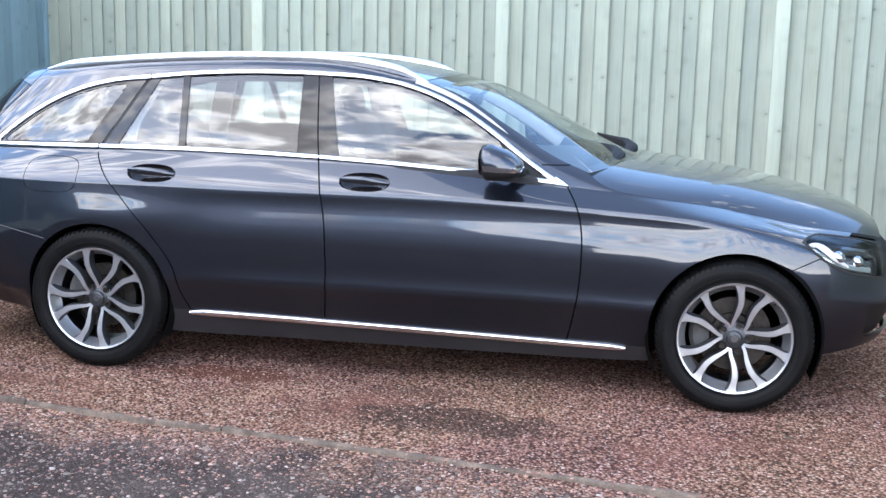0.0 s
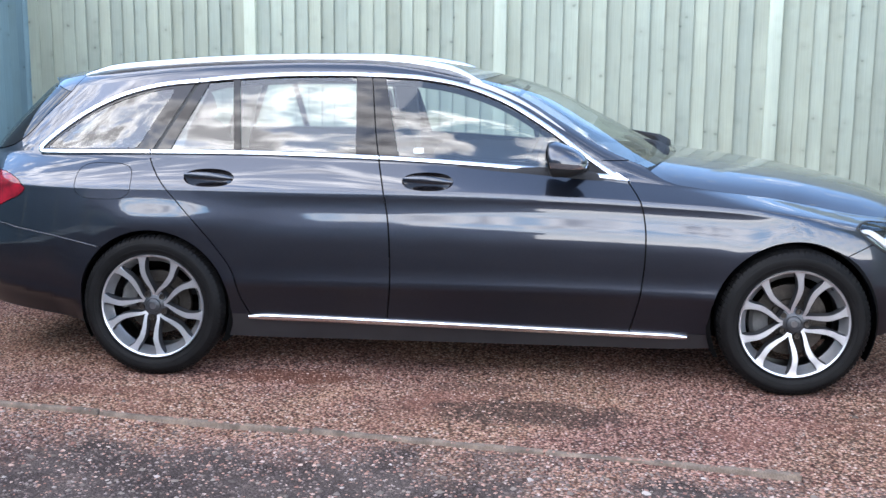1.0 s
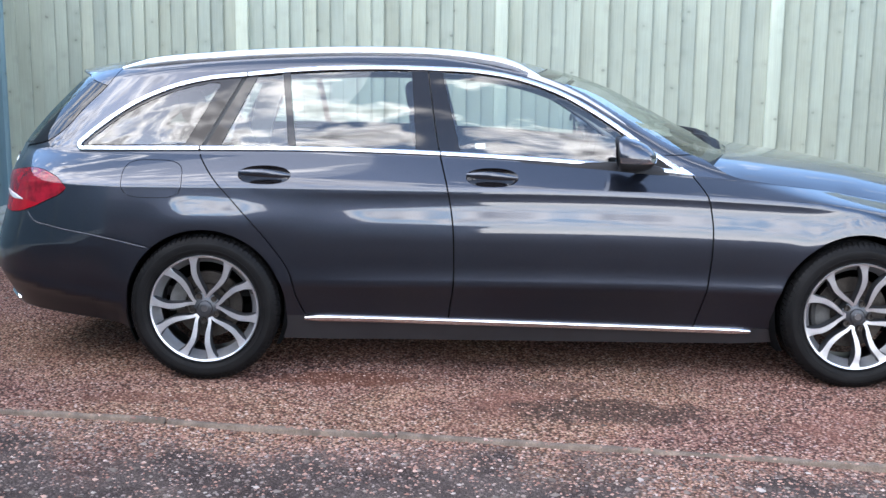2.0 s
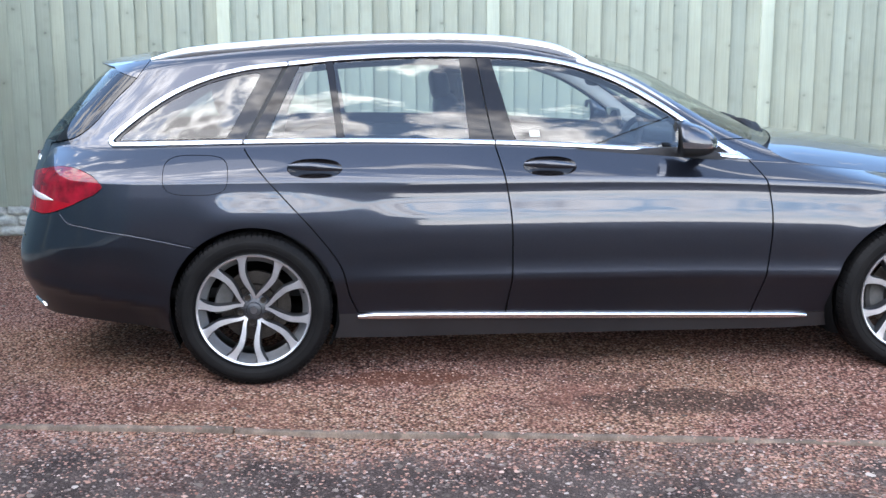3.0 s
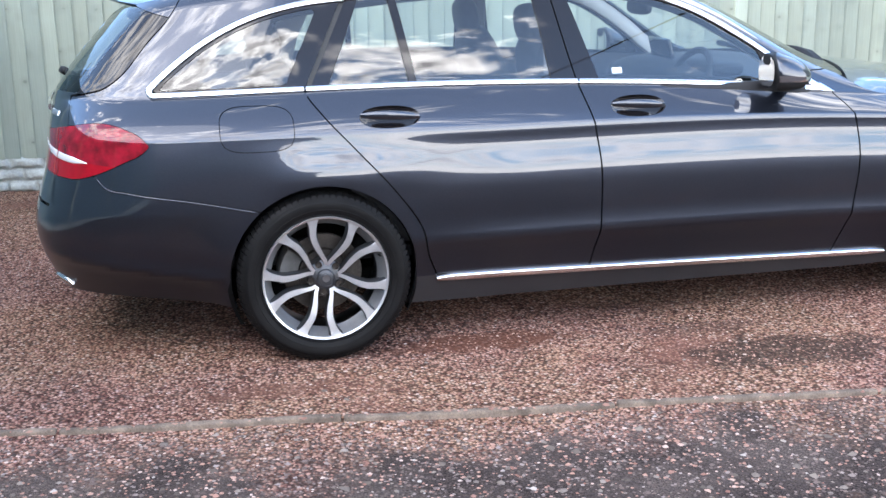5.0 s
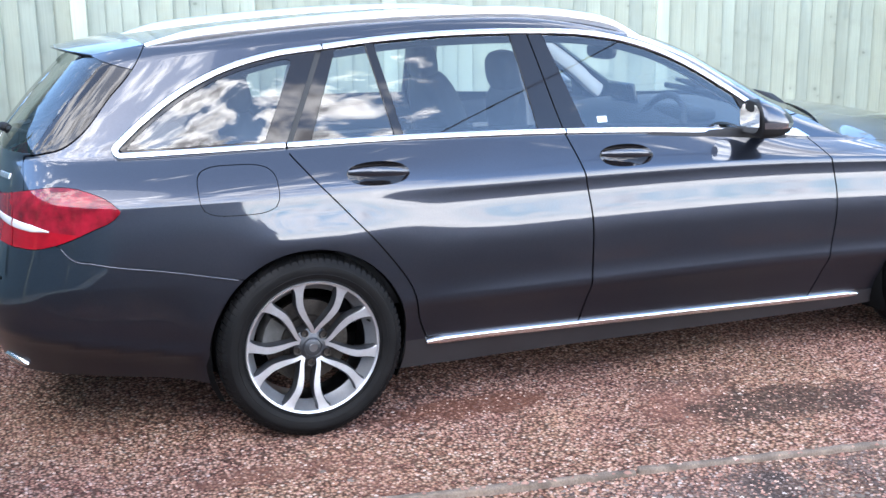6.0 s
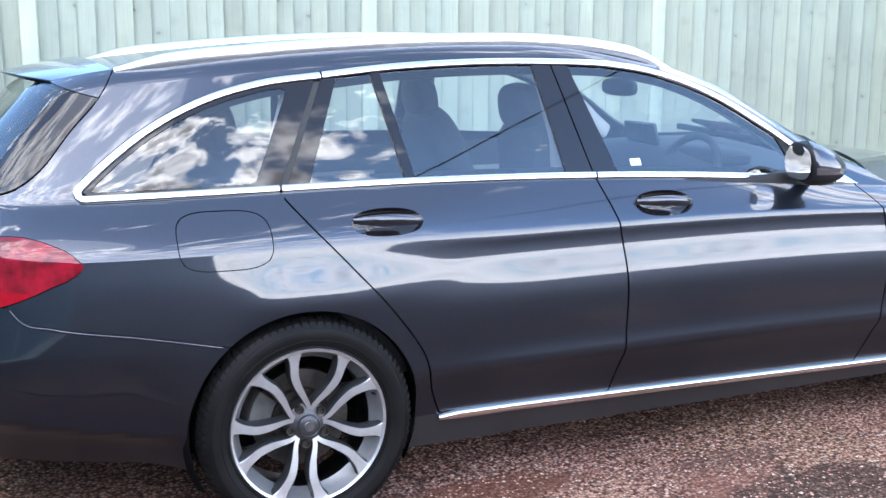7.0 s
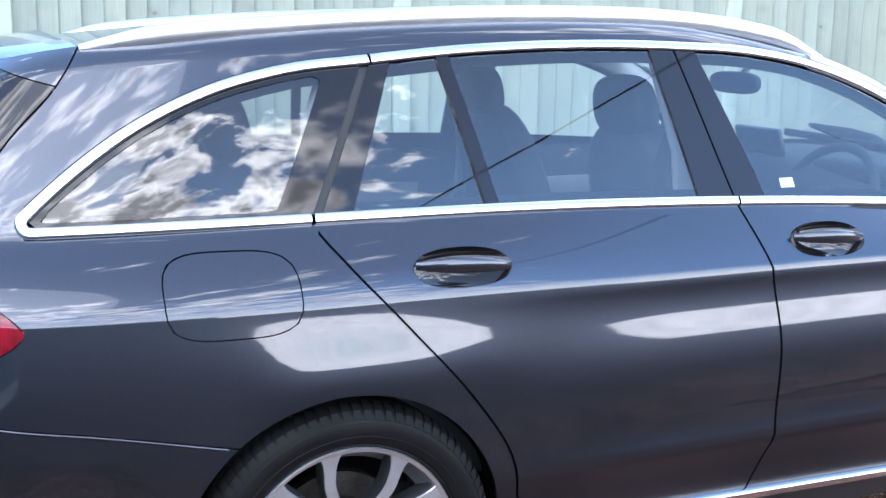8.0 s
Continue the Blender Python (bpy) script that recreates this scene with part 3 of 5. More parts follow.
def panel(name, material, parent, tests, span, side=1, lift=0.0, thick=0.012, ds=0.02, label=""):
    """The piece of the surface where every test(s, z) is positive, within span (s0, s1, v0, v1), with turned-in edges."""
    s = np.arange(span[0], span[1] + ds / 2, ds)
    v = np.concatenate([np.linspace(0, 1, 31), np.linspace(1, 2, 10)[1:], np.linspace(2, 3, 22)[1:]])
    v = v[(v >= span[2] - 1e-6) & (v <= span[3] + 1e-6)]
    SS, VV = np.meshgrid(s, v, indexing="ij")
    ZZ = grid_z(SS, VV)
    F = np.stack([np.broadcast_to(f(SS, ZZ), SS.shape) for f in tests], -1) if tests else np.ones((*SS.shape, 1))
    data = np.concatenate([SS[..., None], ZZ[..., None], F], -1)
    ns, nv = SS.shape
    lo = np.minimum.reduce([F[:-1, :-1], F[1:, :-1], F[1:, 1:], F[:-1, 1:]])
    hi = np.maximum.reduce([F[:-1, :-1], F[1:, :-1], F[1:, 1:], F[:-1, 1:]])
    full, none = (lo >= 0).all(-1), (hi <= 0).any(-1)
    ids, pts, faces = {}, [], []

    def vid(p):
        key = (round(float(p[0]), 5), round(float(p[1]), 5))
        if key not in ids:
            ids[key] = len(pts)
            pts.append(key)
        return ids[key]

    for i in range(ns - 1):
        for j in range(nv - 1):
            if none[i, j]:
                continue
            poly = [data[i, j], data[i + 1, j], data[i + 1, j + 1], data[i, j + 1]]
            if not full[i, j]:
                for k in range(2, data.shape[-1]):
                    cut = []
                    for a, b in zip(poly, poly[1:] + poly[:1]):
                        if a[k] >= 0:
                            cut.append(a)
                        if (a[k] >= 0) != (b[k] >= 0):
                            cut.append(a + (b - a) * (a[k] / (a[k] - b[k])))
                    poly = cut
                    if len(poly) < 3:
                        break
                if len(poly) < 3:
                    continue
            f = []
            for p in poly:
                q = vid(p)
                if not f or (f[-1] != q and f[0] != q):
                    f.append(q)
            if len(f) > 2:
                faces.append(tuple(f))
    sz = np.array(pts)
    nor = shell_normal(sz[:, 0], sz[:, 1], side)
    pos = shell(sz[:, 0], sz[:, 1], side) + lift * nor
    if side < 0:
        faces = [f[::-1] for f in faces]
    edges = {}
    for f in faces:
        for a, b in zip(f, f[1:] + f[:1]):
            edges[(a, b)] = edges.get((a, b), 0) + 1
    rim = [e for e in edges if (e[1], e[0]) not in edges]
    n_surf = len(faces)
    verts = [tuple(p) for p in pos]
    if thick:
        top, low = {}, {}
        for q in {q for e in rim for q in e}:
            top[q] = len(verts)
            verts.append(tuple(pos[q]))
            low[q] = len(verts)
            verts.append(tuple(pos[q] - thick * nor[q]))
        faces += [(top[b], top[a], low[a], low[b]) for a, b in rim]
    me = bpy.data.meshes.new(name)
    me.from_pydata(verts, [], faces)
    me.polygons.foreach_set("use_smooth", [True] * len(me.polygons))
    loops = []
    for k, f in enumerate(faces):
        loops += [tuple(nor[q]) if k < n_surf else (0.0, 0.0, 0.0) for q in f]
    me.normals_split_custom_set(loops)
    return link(name, me, material, parent, label)


def strip(name, material, parent, path, width, height, side=1, lift=0.0, label="", n=9):
    """A raised moulding of flat-topped section along a path of (s, z) on the surface."""
    p = np.array(path, float)
    pos, nor = shell(p[:, 0], p[:, 1], side), shell_normal(p[:, 0], p[:, 1], side)
    tan = np.gradient(pos, axis=0)
    tan /= np.linalg.norm(tan, axis=1, keepdims=True)
    across = np.cross(nor, tan)
    w = np.broadcast_to(width, len(p))
    verts, faces = [], []
    for i in range(len(p)):
        for k in range(n):
            a = math.pi * k / (n - 1)
            c, q = math.copysign(abs(math.cos(a)) ** 0.7, math.cos(a)), abs(math.sin(a)) ** 0.6
            verts.append(pos[i] + across[i] * w[i] / 2 * c + nor[i] * (height * q + lift))
    for i in range(len(p) - 1):
        for k in range(n - 1):
            f = (i * n + k, i * n + k + 1, (i + 1) * n + k + 1, (i + 1) * n + k)
            faces.append(f if side > 0 else f[::-1])
    faces += [tuple(range(n)), tuple((len(p) - 1) * n + k for k in range(n - 1, -1, -1))]
    return raw(name, verts, faces, material, parent, label, sharp=50)


def ruled(name, material, parent, s, crown, bow, edge, v0=-1.0, v1=1.0, nv=40, power=2.0, thick=0.012, label="", sink=0.0):
    """A surface spanned between the two flanks at height edge(s), crowned in the middle."""
    s = np.array(s, float)
    v = np.linspace(v0, v1, nv + 1)
    e0, e1 = shell(s, edge(s), 1), shell(s, edge(s), -1)
    cr, bo = crown(s), bow(s)

    def at(vv):
        k = 1 - 0.78 * np.abs(vv) ** power - 0.22 * vv**2
        w = (vv + 1) / 2
        p = e0[:, None, :] * (1 - w[None, :, None]) + e1[:, None, :] * w[None, :, None]
        p[..., 0] += bo[:, None] * (1 - vv**2)[None, :]
        p[..., 2] += cr[:, None] * k[None, :] - sink
        return p

    g = at(v)
    n, k = len(s), nv + 1
    verts = g.reshape(-1, 3).tolist()
    faces = [(i * k + j, (i + 1) * k + j, (i + 1) * k + j + 1, i * k + j + 1) for i in range(n - 1) for j in range(nv)]
    if thick:
        ring = [i * k for i in range(n)] + [(n - 1) * k + j for j in range(1, k)] + [i * k + nv for i in range(n - 2, -1, -1)] + [j for j in range(nv - 1, 0, -1)]
        base = len(verts)
        for q in ring:
            verts.append(list(verts[q]))
        for q in ring:
            x, y, z = verts[q]
            verts.append([x, y, z - thick])
        m = len(ring)
        faces += [(base + (i + 1) % m, base + i, base + m + i, base + m + (i + 1) % m) for i in range(m)]
    return raw(name, verts, faces, material, parent, label, sharp=40)


# ---- the car ----
car = tagged(new("estate_car"), "dark grey metallic estate car with chrome window trim on gravel", "car")

chrome_top = spline((-0.640, 0.985), (-0.525, 1.085), (-0.395, 1.178), (-0.226, 1.261), (-0.043, 1.311), (0.147, 1.333), (0.357, 1.354), (0.717, 1.370), (0.96, 1.368), (1.2, 1.356), (1.39, 1.322), (1.56, 1.263), (1.79, 1.131), (1.944, 1.022), (2.115, 0.917))
gap_c = spline((0.28, 0.437), (0.365, 0.400), (0.49, 0.368), (0.64, 0.265), (0.79, 0.132), (0.926, 0.012), (0.99, -0.032), (1.16, 0.052), (1.34, 0.154))  # x over z
gap_b = spline((0.28, 1.062), (0.32, 1.066), (0.42, 1.079), (0.56, 1.081), (0.72, 1.073), (0.86, 1.049), (0.985, 1.018), (1.36, 0.956))
gap_a = spline((0.27, 2.147), (0.32, 2.158), (0.45, 2.181), (0.62, 2.193), (0.74, 2.188), (0.84, 2.163), (0.915, 2.115))
z_sill = spline((0.3, 0.286), (0.43, 0.284), (2.4, 0.242), (2.5, 0.240))
lamp_top = spline((-1.45, 0.855), (-1.03, 0.884), (-0.945, 0.893), (-0.68, 0.890), (-0.63, 0.868), (-0.598, 0.838))
lamp_low = spline((-1.45, 0.735), (-0.97, 0.713), (-0.91, 0.713), (-0.805, 0.733), (-0.687, 0.779), (-0.612, 0.818), (-0.598, 0.832))
z_seam = spline((-0.812, 0.735), (-0.77, 0.693), (-0.69, 0.673), (-0.47, 0.637), (-0.245, 0.590))
z_gate = spline((-0.96, 0.989), (-0.848, 1.000), (-0.755, 1.021), (-0.68, 1.070), (-0.588, 1.172), (-0.495, 1.268), (-0.445, 1.342))
s_glass = spline((0.99, -0.922), (1.08, -0.841), (1.173, -0.745), (1.277, -0.624), (1.35, -0.54))  # s over z
head_low = spline((3.098, 0.728), (3.14, 0.689), (3.241, 0.619), (3.413, 0.571), (3.7, 0.56))
head_top = spline((3.09, 0.712), (3.105, 0.729), (3.15, 0.743), (3.231, 0.738), (3.317, 0.726), (3.45, 0.704), (3.6, 0.680))
fender_top = spline((2.0, 1.06), (2.15, 0.995), (2.21, 0.958), (2.26, 0.925), (2.32, 0.903), (2.40, 0.889), (2.50, 0.875), (2.70, 0.850), (2.93, 0.810), (3.1, 0.775), (3.3, 0.745), (3.45, 0.724), (3.7, 0.69))
bonnet_ridge = spline((2.1, 1.010), (2.22, 0.999), (2.49, 0.970), (2.81, 0.934), (3.11, 0.881), (3.41, 0.812), (3.6, 0.762))
bottom = spline((-2.2, 0.27), (-1.09, 0.256), (-0.81, 0.252), (-0.40, 0.216), (0.4, 0.172), (2.45, 0.172), (3.2, 0.232), (3.6, 0.265), (4.3, 0.27))
GAP = 0.0033
FLAP = (-0.221, 0.879, 0.131, 0.0765)
HANDLES = ((0.263, 0.903), (1.242, 0.902))


def out_of_arches(s, z):
    return np.minimum.reduce([np.hypot(shell(s, z)[..., 0] - hx, z - 0.32) - r for hx, r in ARCHES])


def flap_dist(s, z, grow):
    cx, cz, hx, hz = FLAP
    px, pz = np.abs((s - cx) / (hx + grow)), np.abs((z - cz) / (hz + grow))
    return (px**3.6 + pz**3.6) ** (1 / 3.6) - 1


def handle_dist(s, z, k, grow=0.0):
    cx, cz = HANDLES[k]
    return (np.abs((s - cx) / (0.113 + grow)) ** 2.3 + np.abs((z - cz) / (0.038 + grow)) ** 2.3) ** (1 / 2.3) - 1


def above_chrome(s, z, w=0.0):
    e = 0.004
    slope = (chrome_top(s + e) - chrome_top(s - e)) / (2 * e)
    return (z - chrome_top(s)) / np.sqrt(1 + slope**2) + w


gate = lambda s, z: np.maximum(-0.96 - s, np.where(s < -0.96, 1, z - z_gate(s)))


def window_zone(s, z, w=0.0):
    """Positive inside the outline of the side windows."""
    return np.minimum(-above_chrome(s, z, w), z - z_belt(s) - w)


for side in (1, -1):
    near = side > 0
    K = dict(side=side)
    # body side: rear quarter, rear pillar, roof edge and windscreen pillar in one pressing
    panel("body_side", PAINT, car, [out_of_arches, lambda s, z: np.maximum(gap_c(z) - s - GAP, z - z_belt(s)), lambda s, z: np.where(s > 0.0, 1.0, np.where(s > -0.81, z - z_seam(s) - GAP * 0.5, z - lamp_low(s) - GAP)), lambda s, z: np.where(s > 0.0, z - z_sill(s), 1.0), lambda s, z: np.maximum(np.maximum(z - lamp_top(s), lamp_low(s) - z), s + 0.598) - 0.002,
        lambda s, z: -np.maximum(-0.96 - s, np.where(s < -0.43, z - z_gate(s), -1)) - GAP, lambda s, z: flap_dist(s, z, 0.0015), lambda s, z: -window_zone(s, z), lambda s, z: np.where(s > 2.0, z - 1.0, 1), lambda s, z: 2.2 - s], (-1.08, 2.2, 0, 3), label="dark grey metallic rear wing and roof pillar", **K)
    panel("fuel_flap", PAINT, car, [lambda s, z: -flap_dist(s, z, -0.0012)], (-0.4, -0.04, 0.6, 2), ds=0.01, **K) if near else None
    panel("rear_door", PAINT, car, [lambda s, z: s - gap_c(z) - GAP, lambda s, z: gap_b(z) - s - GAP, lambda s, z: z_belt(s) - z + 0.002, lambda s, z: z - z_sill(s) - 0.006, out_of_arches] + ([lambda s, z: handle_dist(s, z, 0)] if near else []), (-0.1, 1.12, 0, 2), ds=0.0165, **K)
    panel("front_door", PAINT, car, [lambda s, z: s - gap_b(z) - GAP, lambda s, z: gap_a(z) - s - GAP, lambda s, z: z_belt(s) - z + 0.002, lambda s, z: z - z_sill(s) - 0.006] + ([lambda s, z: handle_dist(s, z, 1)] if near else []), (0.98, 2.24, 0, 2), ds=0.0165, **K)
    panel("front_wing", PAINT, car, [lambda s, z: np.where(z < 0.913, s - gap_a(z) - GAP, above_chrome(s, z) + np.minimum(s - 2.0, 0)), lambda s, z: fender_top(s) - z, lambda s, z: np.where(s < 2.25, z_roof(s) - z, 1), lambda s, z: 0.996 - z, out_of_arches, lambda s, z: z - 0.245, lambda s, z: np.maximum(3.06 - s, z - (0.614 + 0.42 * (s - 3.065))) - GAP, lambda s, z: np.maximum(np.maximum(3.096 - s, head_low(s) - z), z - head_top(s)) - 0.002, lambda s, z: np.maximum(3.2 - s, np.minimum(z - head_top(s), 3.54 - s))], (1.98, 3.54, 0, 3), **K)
    panel("sill", SILL_BLACK, car, [out_of_arches, lambda s, z: z_sill(s) - z, lambda s, z: z - bottom(s), lambda s, z: np.minimum(s - 0.25, 2.6 - s)], (0.2, 2.65, 0, 0.4), **K)
    strip("sill_trim", CHROME, car, [(x, float(z_sill(x)) - 0.009) for x in np.linspace(0.43, 2.395, 60)], np.interp(np.linspace(0, 1, 60), [0, 0.03, 0.97, 1], [0.016, 0.032, 0.029, 0.016]), 0.017, side, label="bright chrome sill strip")
    panel("rear_bumper", PAINT, car, [out_of_arches, lambda s, z: np.where(s > -0.81, z_seam(s) - z, lamp_low(s) - z) - GAP * 0.5, lambda s, z: z - bottom(s), lambda s, z: -0.1 - s, lambda s, z: np.where(s < -1.08, 0.60 - z, 1)], (-2.18, -0.1, 0, 1), **K)
    lip = [(q, float(z_seam(q)) - 0.004) for q in np.linspace(-0.80, -0.12, 60)]
    strip("bumper_lip", PAINT, car, [p for p in lip if math.hypot(p[0], p[1] - 0.32) > ARCHES[0][1] + 0.006], 0.007, 0.0025, side)
    lamp_split = lambda s: 0.795 - 0.085 * (s + 1.10)
    for nm, lo_s, hi_s in (("tail_lamp", -1.035, -0.600), ("tailgate_lamp", -1.42, -1.041)):
        edge = [lambda s, z: lamp_top(s) - z - 0.001, lambda s, z: z - lamp_low(s) - 0.001, lambda s, z: hi_s - s, lambda s, z: s - lo_s]
        lens = panel(nm, LAMP_RED, car, edge + [lambda s, z: z - lamp_split(s)], (-1.46, -0.58, 0.7, 2), ds=0.01, lift=0.003, label="glossy red rear lamp cluster", **K)
        panel("lower_lens", LAMP_DARK_RED, lens, edge + [lambda s, z: lamp_split(s) - z], (-1.46, -0.58, 0.7, 2), ds=0.01, lift=0.002, label="deep red lower lamp lens", **K)
        if nm == "tail_lamp":
            strip("reversing_lens", LAMP_WHITE, lens, [(s, float(lamp_split(s))) for s in np.linspace(-1.032, -0.84, 16)], np.interp(np.arange(16), [0, 9, 15], [0.027, 0.024, 0.004]), 0.006, side, label="white reversing lamp strip")
        else:
            strip("reversing_lens", LAMP_WHITE, lens, [(s, float(lamp_split(s))) for s in np.linspace(-1.38, -1.046, 16)], np.interp(np.arange(16), [0, 5, 15], [0.006, 0.022, 0.028]), 0.006, side, label="white reversing lamp strip")
    panel("tailgate", PAINT, car, [lambda s, z: np.where(z > 0.885, gate(s, z), -1.05 - s) - GAP, lambda s, z: z - 0.61, lambda s, z: 1.0 - z, lambda s, z: np.maximum(np.maximum(z - lamp_top(s), lamp_low(s) - z), -1.425 - s)], (-2.18, -0.7, 0, 3), **K)
    panel("tailgate_pillar_trim", GLOSS_BLACK, car, [lambda s, z: gate(s, z) - GAP, lambda s, z: s - s_glass(z), lambda s, z: z - 0.995, lambda s, z: 1.262 - 0.22 * (s + 0.49) - z - 0.003], (-1.08, -0.4, 2, 3), label="gloss black tailgate side trim", **K)
    panel("spoiler_flank", PAINT, car, [lambda s, z: np.where(s < -0.445, z - z_gate(s), -0.445 - s) - GAP, lambda s, z: z - 1.262 + 0.22 * (s + 0.49), lambda s, z: z_roof(s) - z, lambda s, z: s + 0.685], (-0.72, -0.4, 2, 3), ds=0.01, **K)
    panel("rear_screen", DARK_GLASS, car, [lambda s, z: s_glass(z) - s, lambda s, z: z - 1.0, lambda s, z: 1.30 - z], (-2.18, -0.5, 2, 3), lift=-0.002, thick=0, **K)
    # side glass, pillars and mouldings
    belt_w = 0.020
    inside = lambda s, z: np.minimum(-above_chrome(s, z, 0.024), z - z_belt(s) - belt_w)
    cz = lambda z: -0.034 + 0.188 * (np.asarray(z, float) - 0.99) / 0.35
    panel("quarter_glass", DARK_GLASS, car, [inside, lambda s, z: cz(z) - s - 0.008], (-0.6, 0.2, 2, 3), lift=-0.004, thick=0, **K)
    panel("quarter_glass_border", GLOSS_BLACK, car, [inside, lambda s, z: cz(z) - s - 0.008, lambda s, z: np.maximum(-inside(s, z) + 0.010, s - cz(z) + 0.085)], (-0.6, 0.2, 2, 3), lift=-0.002, thick=0, label="black printed glass border", **K)
    panel("rear_door_seal", RUBBER_SEAL, car, [inside, lambda s, z: s - cz(z) + 0.008, lambda s, z: cz(z) + 0.012 - s], (-0.1, 0.25, 2, 3), ds=0.01, lift=-0.006, **K)
    panel("rear_door_pillar_trim", GLOSS_BLACK, car, [inside, lambda s, z: s - cz(z) - 0.012, lambda s, z: cz(z) + 0.058 + 0.06 * (1.33 - z) - s], (-0.1, 0.35, 2, 3), lift=-0.002, **K)
    div = lambda z: 0.372 - 0.045 * (z - 1.017) / 0.31
    panel("rear_quarterlight", SIDE_GLASS, car, [inside, lambda s, z: s - cz(z) - 0.055 - 0.06 * (1.33 - z), lambda s, z: div(z) - 0.014 - s], (0, 0.42, 2, 3), lift=-0.005, thick=0, **K)
    panel("glass_divider", GLOSS_BLACK, car, [inside, lambda s, z: s - div(z) + 0.016, lambda s, z: div(z) + 0.016 - s], (0.25, 0.42, 2, 3), lift=0.001, **K)
    pr = lambda z: 0.912 - 0.027 * (z - 1.007) / 0.343
    pf = lambda z: 1.107 - 0.088 * (z - 1.002) / 0.349
    panel("rear_door_glass", SIDE_GLASS, car, [inside, lambda s, z: s - div(z) - 0.014, lambda s, z: pr(z) - s], (0.3, 0.95, 2, 3), lift=-0.005, thick=0, **K)
    panel("rear_pillar_cover", GLOSS_BLACK, car, [inside, lambda s, z: s - pr(z), lambda s, z: gap_b(z) - 0.003 - s], (0.85, 1.05, 2, 3), lift=-0.001, **K)
    panel("front_pillar_cover", GLOSS_BLACK, car, [inside, lambda s, z: s - gap_b(z) - 0.003, lambda s, z: pf(z) - s], (0.9, 1.15, 2, 3), lift=-0.001, **K)
    panel("front_door_glass", SIDE_GLASS, car, [inside, lambda s, z: s - pf(z), lambda s, z: 1.865 - 0.42 * (z - 0.96) - s], (0.98, 2.0, 2, 3), lift=-0.005, thick=0, **K)
    panel("mirror_sail", BLACK_PLASTIC, car, [inside, lambda s, z: s - 1.865 + 0.42 * (z - 0.96)], (1.6, 2.1, 2, 3), lift=-0.001, **K)
    arc = [(x, float(chrome_top(x))) for x in np.concatenate([np.linspace(-0.631, -0.40, 30), np.linspace(-0.39, 2.072, 120)])]
    nrm = np.gradient(np.array(arc), axis=0)
    nrm = np.stack([nrm[:, 1], -nrm[:, 0]], 1) / np.linalg.norm(nrm, axis=1, keepdims=True)
    arc_in = np.array(arc) + 0.013 * nrm
    cut = int(np.argmin(np.abs(arc_in[:, 0] - 0.152)))
    # the surround bends round to the waistline in a tight curve
    tip = arc_in[np.argmin(np.abs(arc_in[:, 1] - z_belt(arc_in[:, 0]) - 0.011))]
    ahead = np.array([1.0, float(z_belt(tip[0] + 0.05) - z_belt(tip[0])) / 0.05])
    rise = arc_in[6] - tip
    ahead, rise = ahead / np.linalg.norm(ahead), rise / np.linalg.norm(rise)
    set_back = 0.044
    keep_ = int(np.argmax((np.linalg.norm(arc_in - tip, axis=1) > set_back) & (arc_in[:, 1] > tip[1])))
    mid_ = ahead + rise
    mid_ /= np.linalg.norm(mid_)
    open_ = math.acos(float(ahead @ rise)) / 2
    heart, round_ = tip + mid_ * set_back / math.cos(open_), set_back * math.tan(open_)
    side_ = np.array([-mid_[1], mid_[0]])
    bend = [heart - round_ * (mid_ * math.cos(b) - side_ * math.sin(b)) for b in np.linspace(-(math.pi / 2 - open_), math.pi / 2 - open_, 15)]
    if (bend[0] - bend[-1])[1] > 0:
        bend = bend[::-1]
    bend = np.vstack([[(x, float(z_belt(x)) + 0.011) for x in (bend[0][0] + 0.03, bend[0][0] + 0.012)], bend])
    strip("window_trim", CHROME, car, np.vstack([bend, arc_in[keep_ + 1 : cut - 1], arc_in[cut - 2] + (arc_in[cut] - arc_in[cut - 2]) * (0.149 - arc_in[cut - 2][0]) / (arc_in[cut][0] - arc_in[cut - 2][0])]), 0.024, 0.009, side, label="polished chrome window surround")
    strip("window_trim", CHROME, car, np.vstack([arc_in[cut] + (arc_in[cut + 2] - arc_in[cut]) * (0.155 - arc_in[cut][0]) / (arc_in[cut + 2][0] - arc_in[cut][0]), arc_in[cut + 2 :]]), 0.024, 0.009, side, label="polished chrome window surround")
    for a, b in ((tip[0] + set_back + 0.016, -0.036), (-0.028, 1.016), (1.022, 2.072)):
        strip("waist_trim", CHROME, car, [(x, float(z_belt(x)) + 0.011) for x in np.linspace(a, b, 50)], 0.024, 0.010, side, label="polished chrome waistline moulding")
    panel("window_trim_tip", CHROME, car, [lambda s, z: -above_chrome(s, z), lambda s, z: z - z_belt(s) + 0.001, lambda s, z: s - 2.064], (2.0, 2.14, 1.5, 3), ds=0.006, lift=0.009, label="polished chrome tip of the window surround", **K)
    panel("quarter_panel_corner", PAINT, car, [lambda s, z: -above_chrome(s, z) + 0.001, lambda s, z: z - z_belt(s) + 0.001, lambda s, z: tip[0] + 0.036 - s], (-0.68, -0.5, 1.5, 3), ds=0.006, **K)
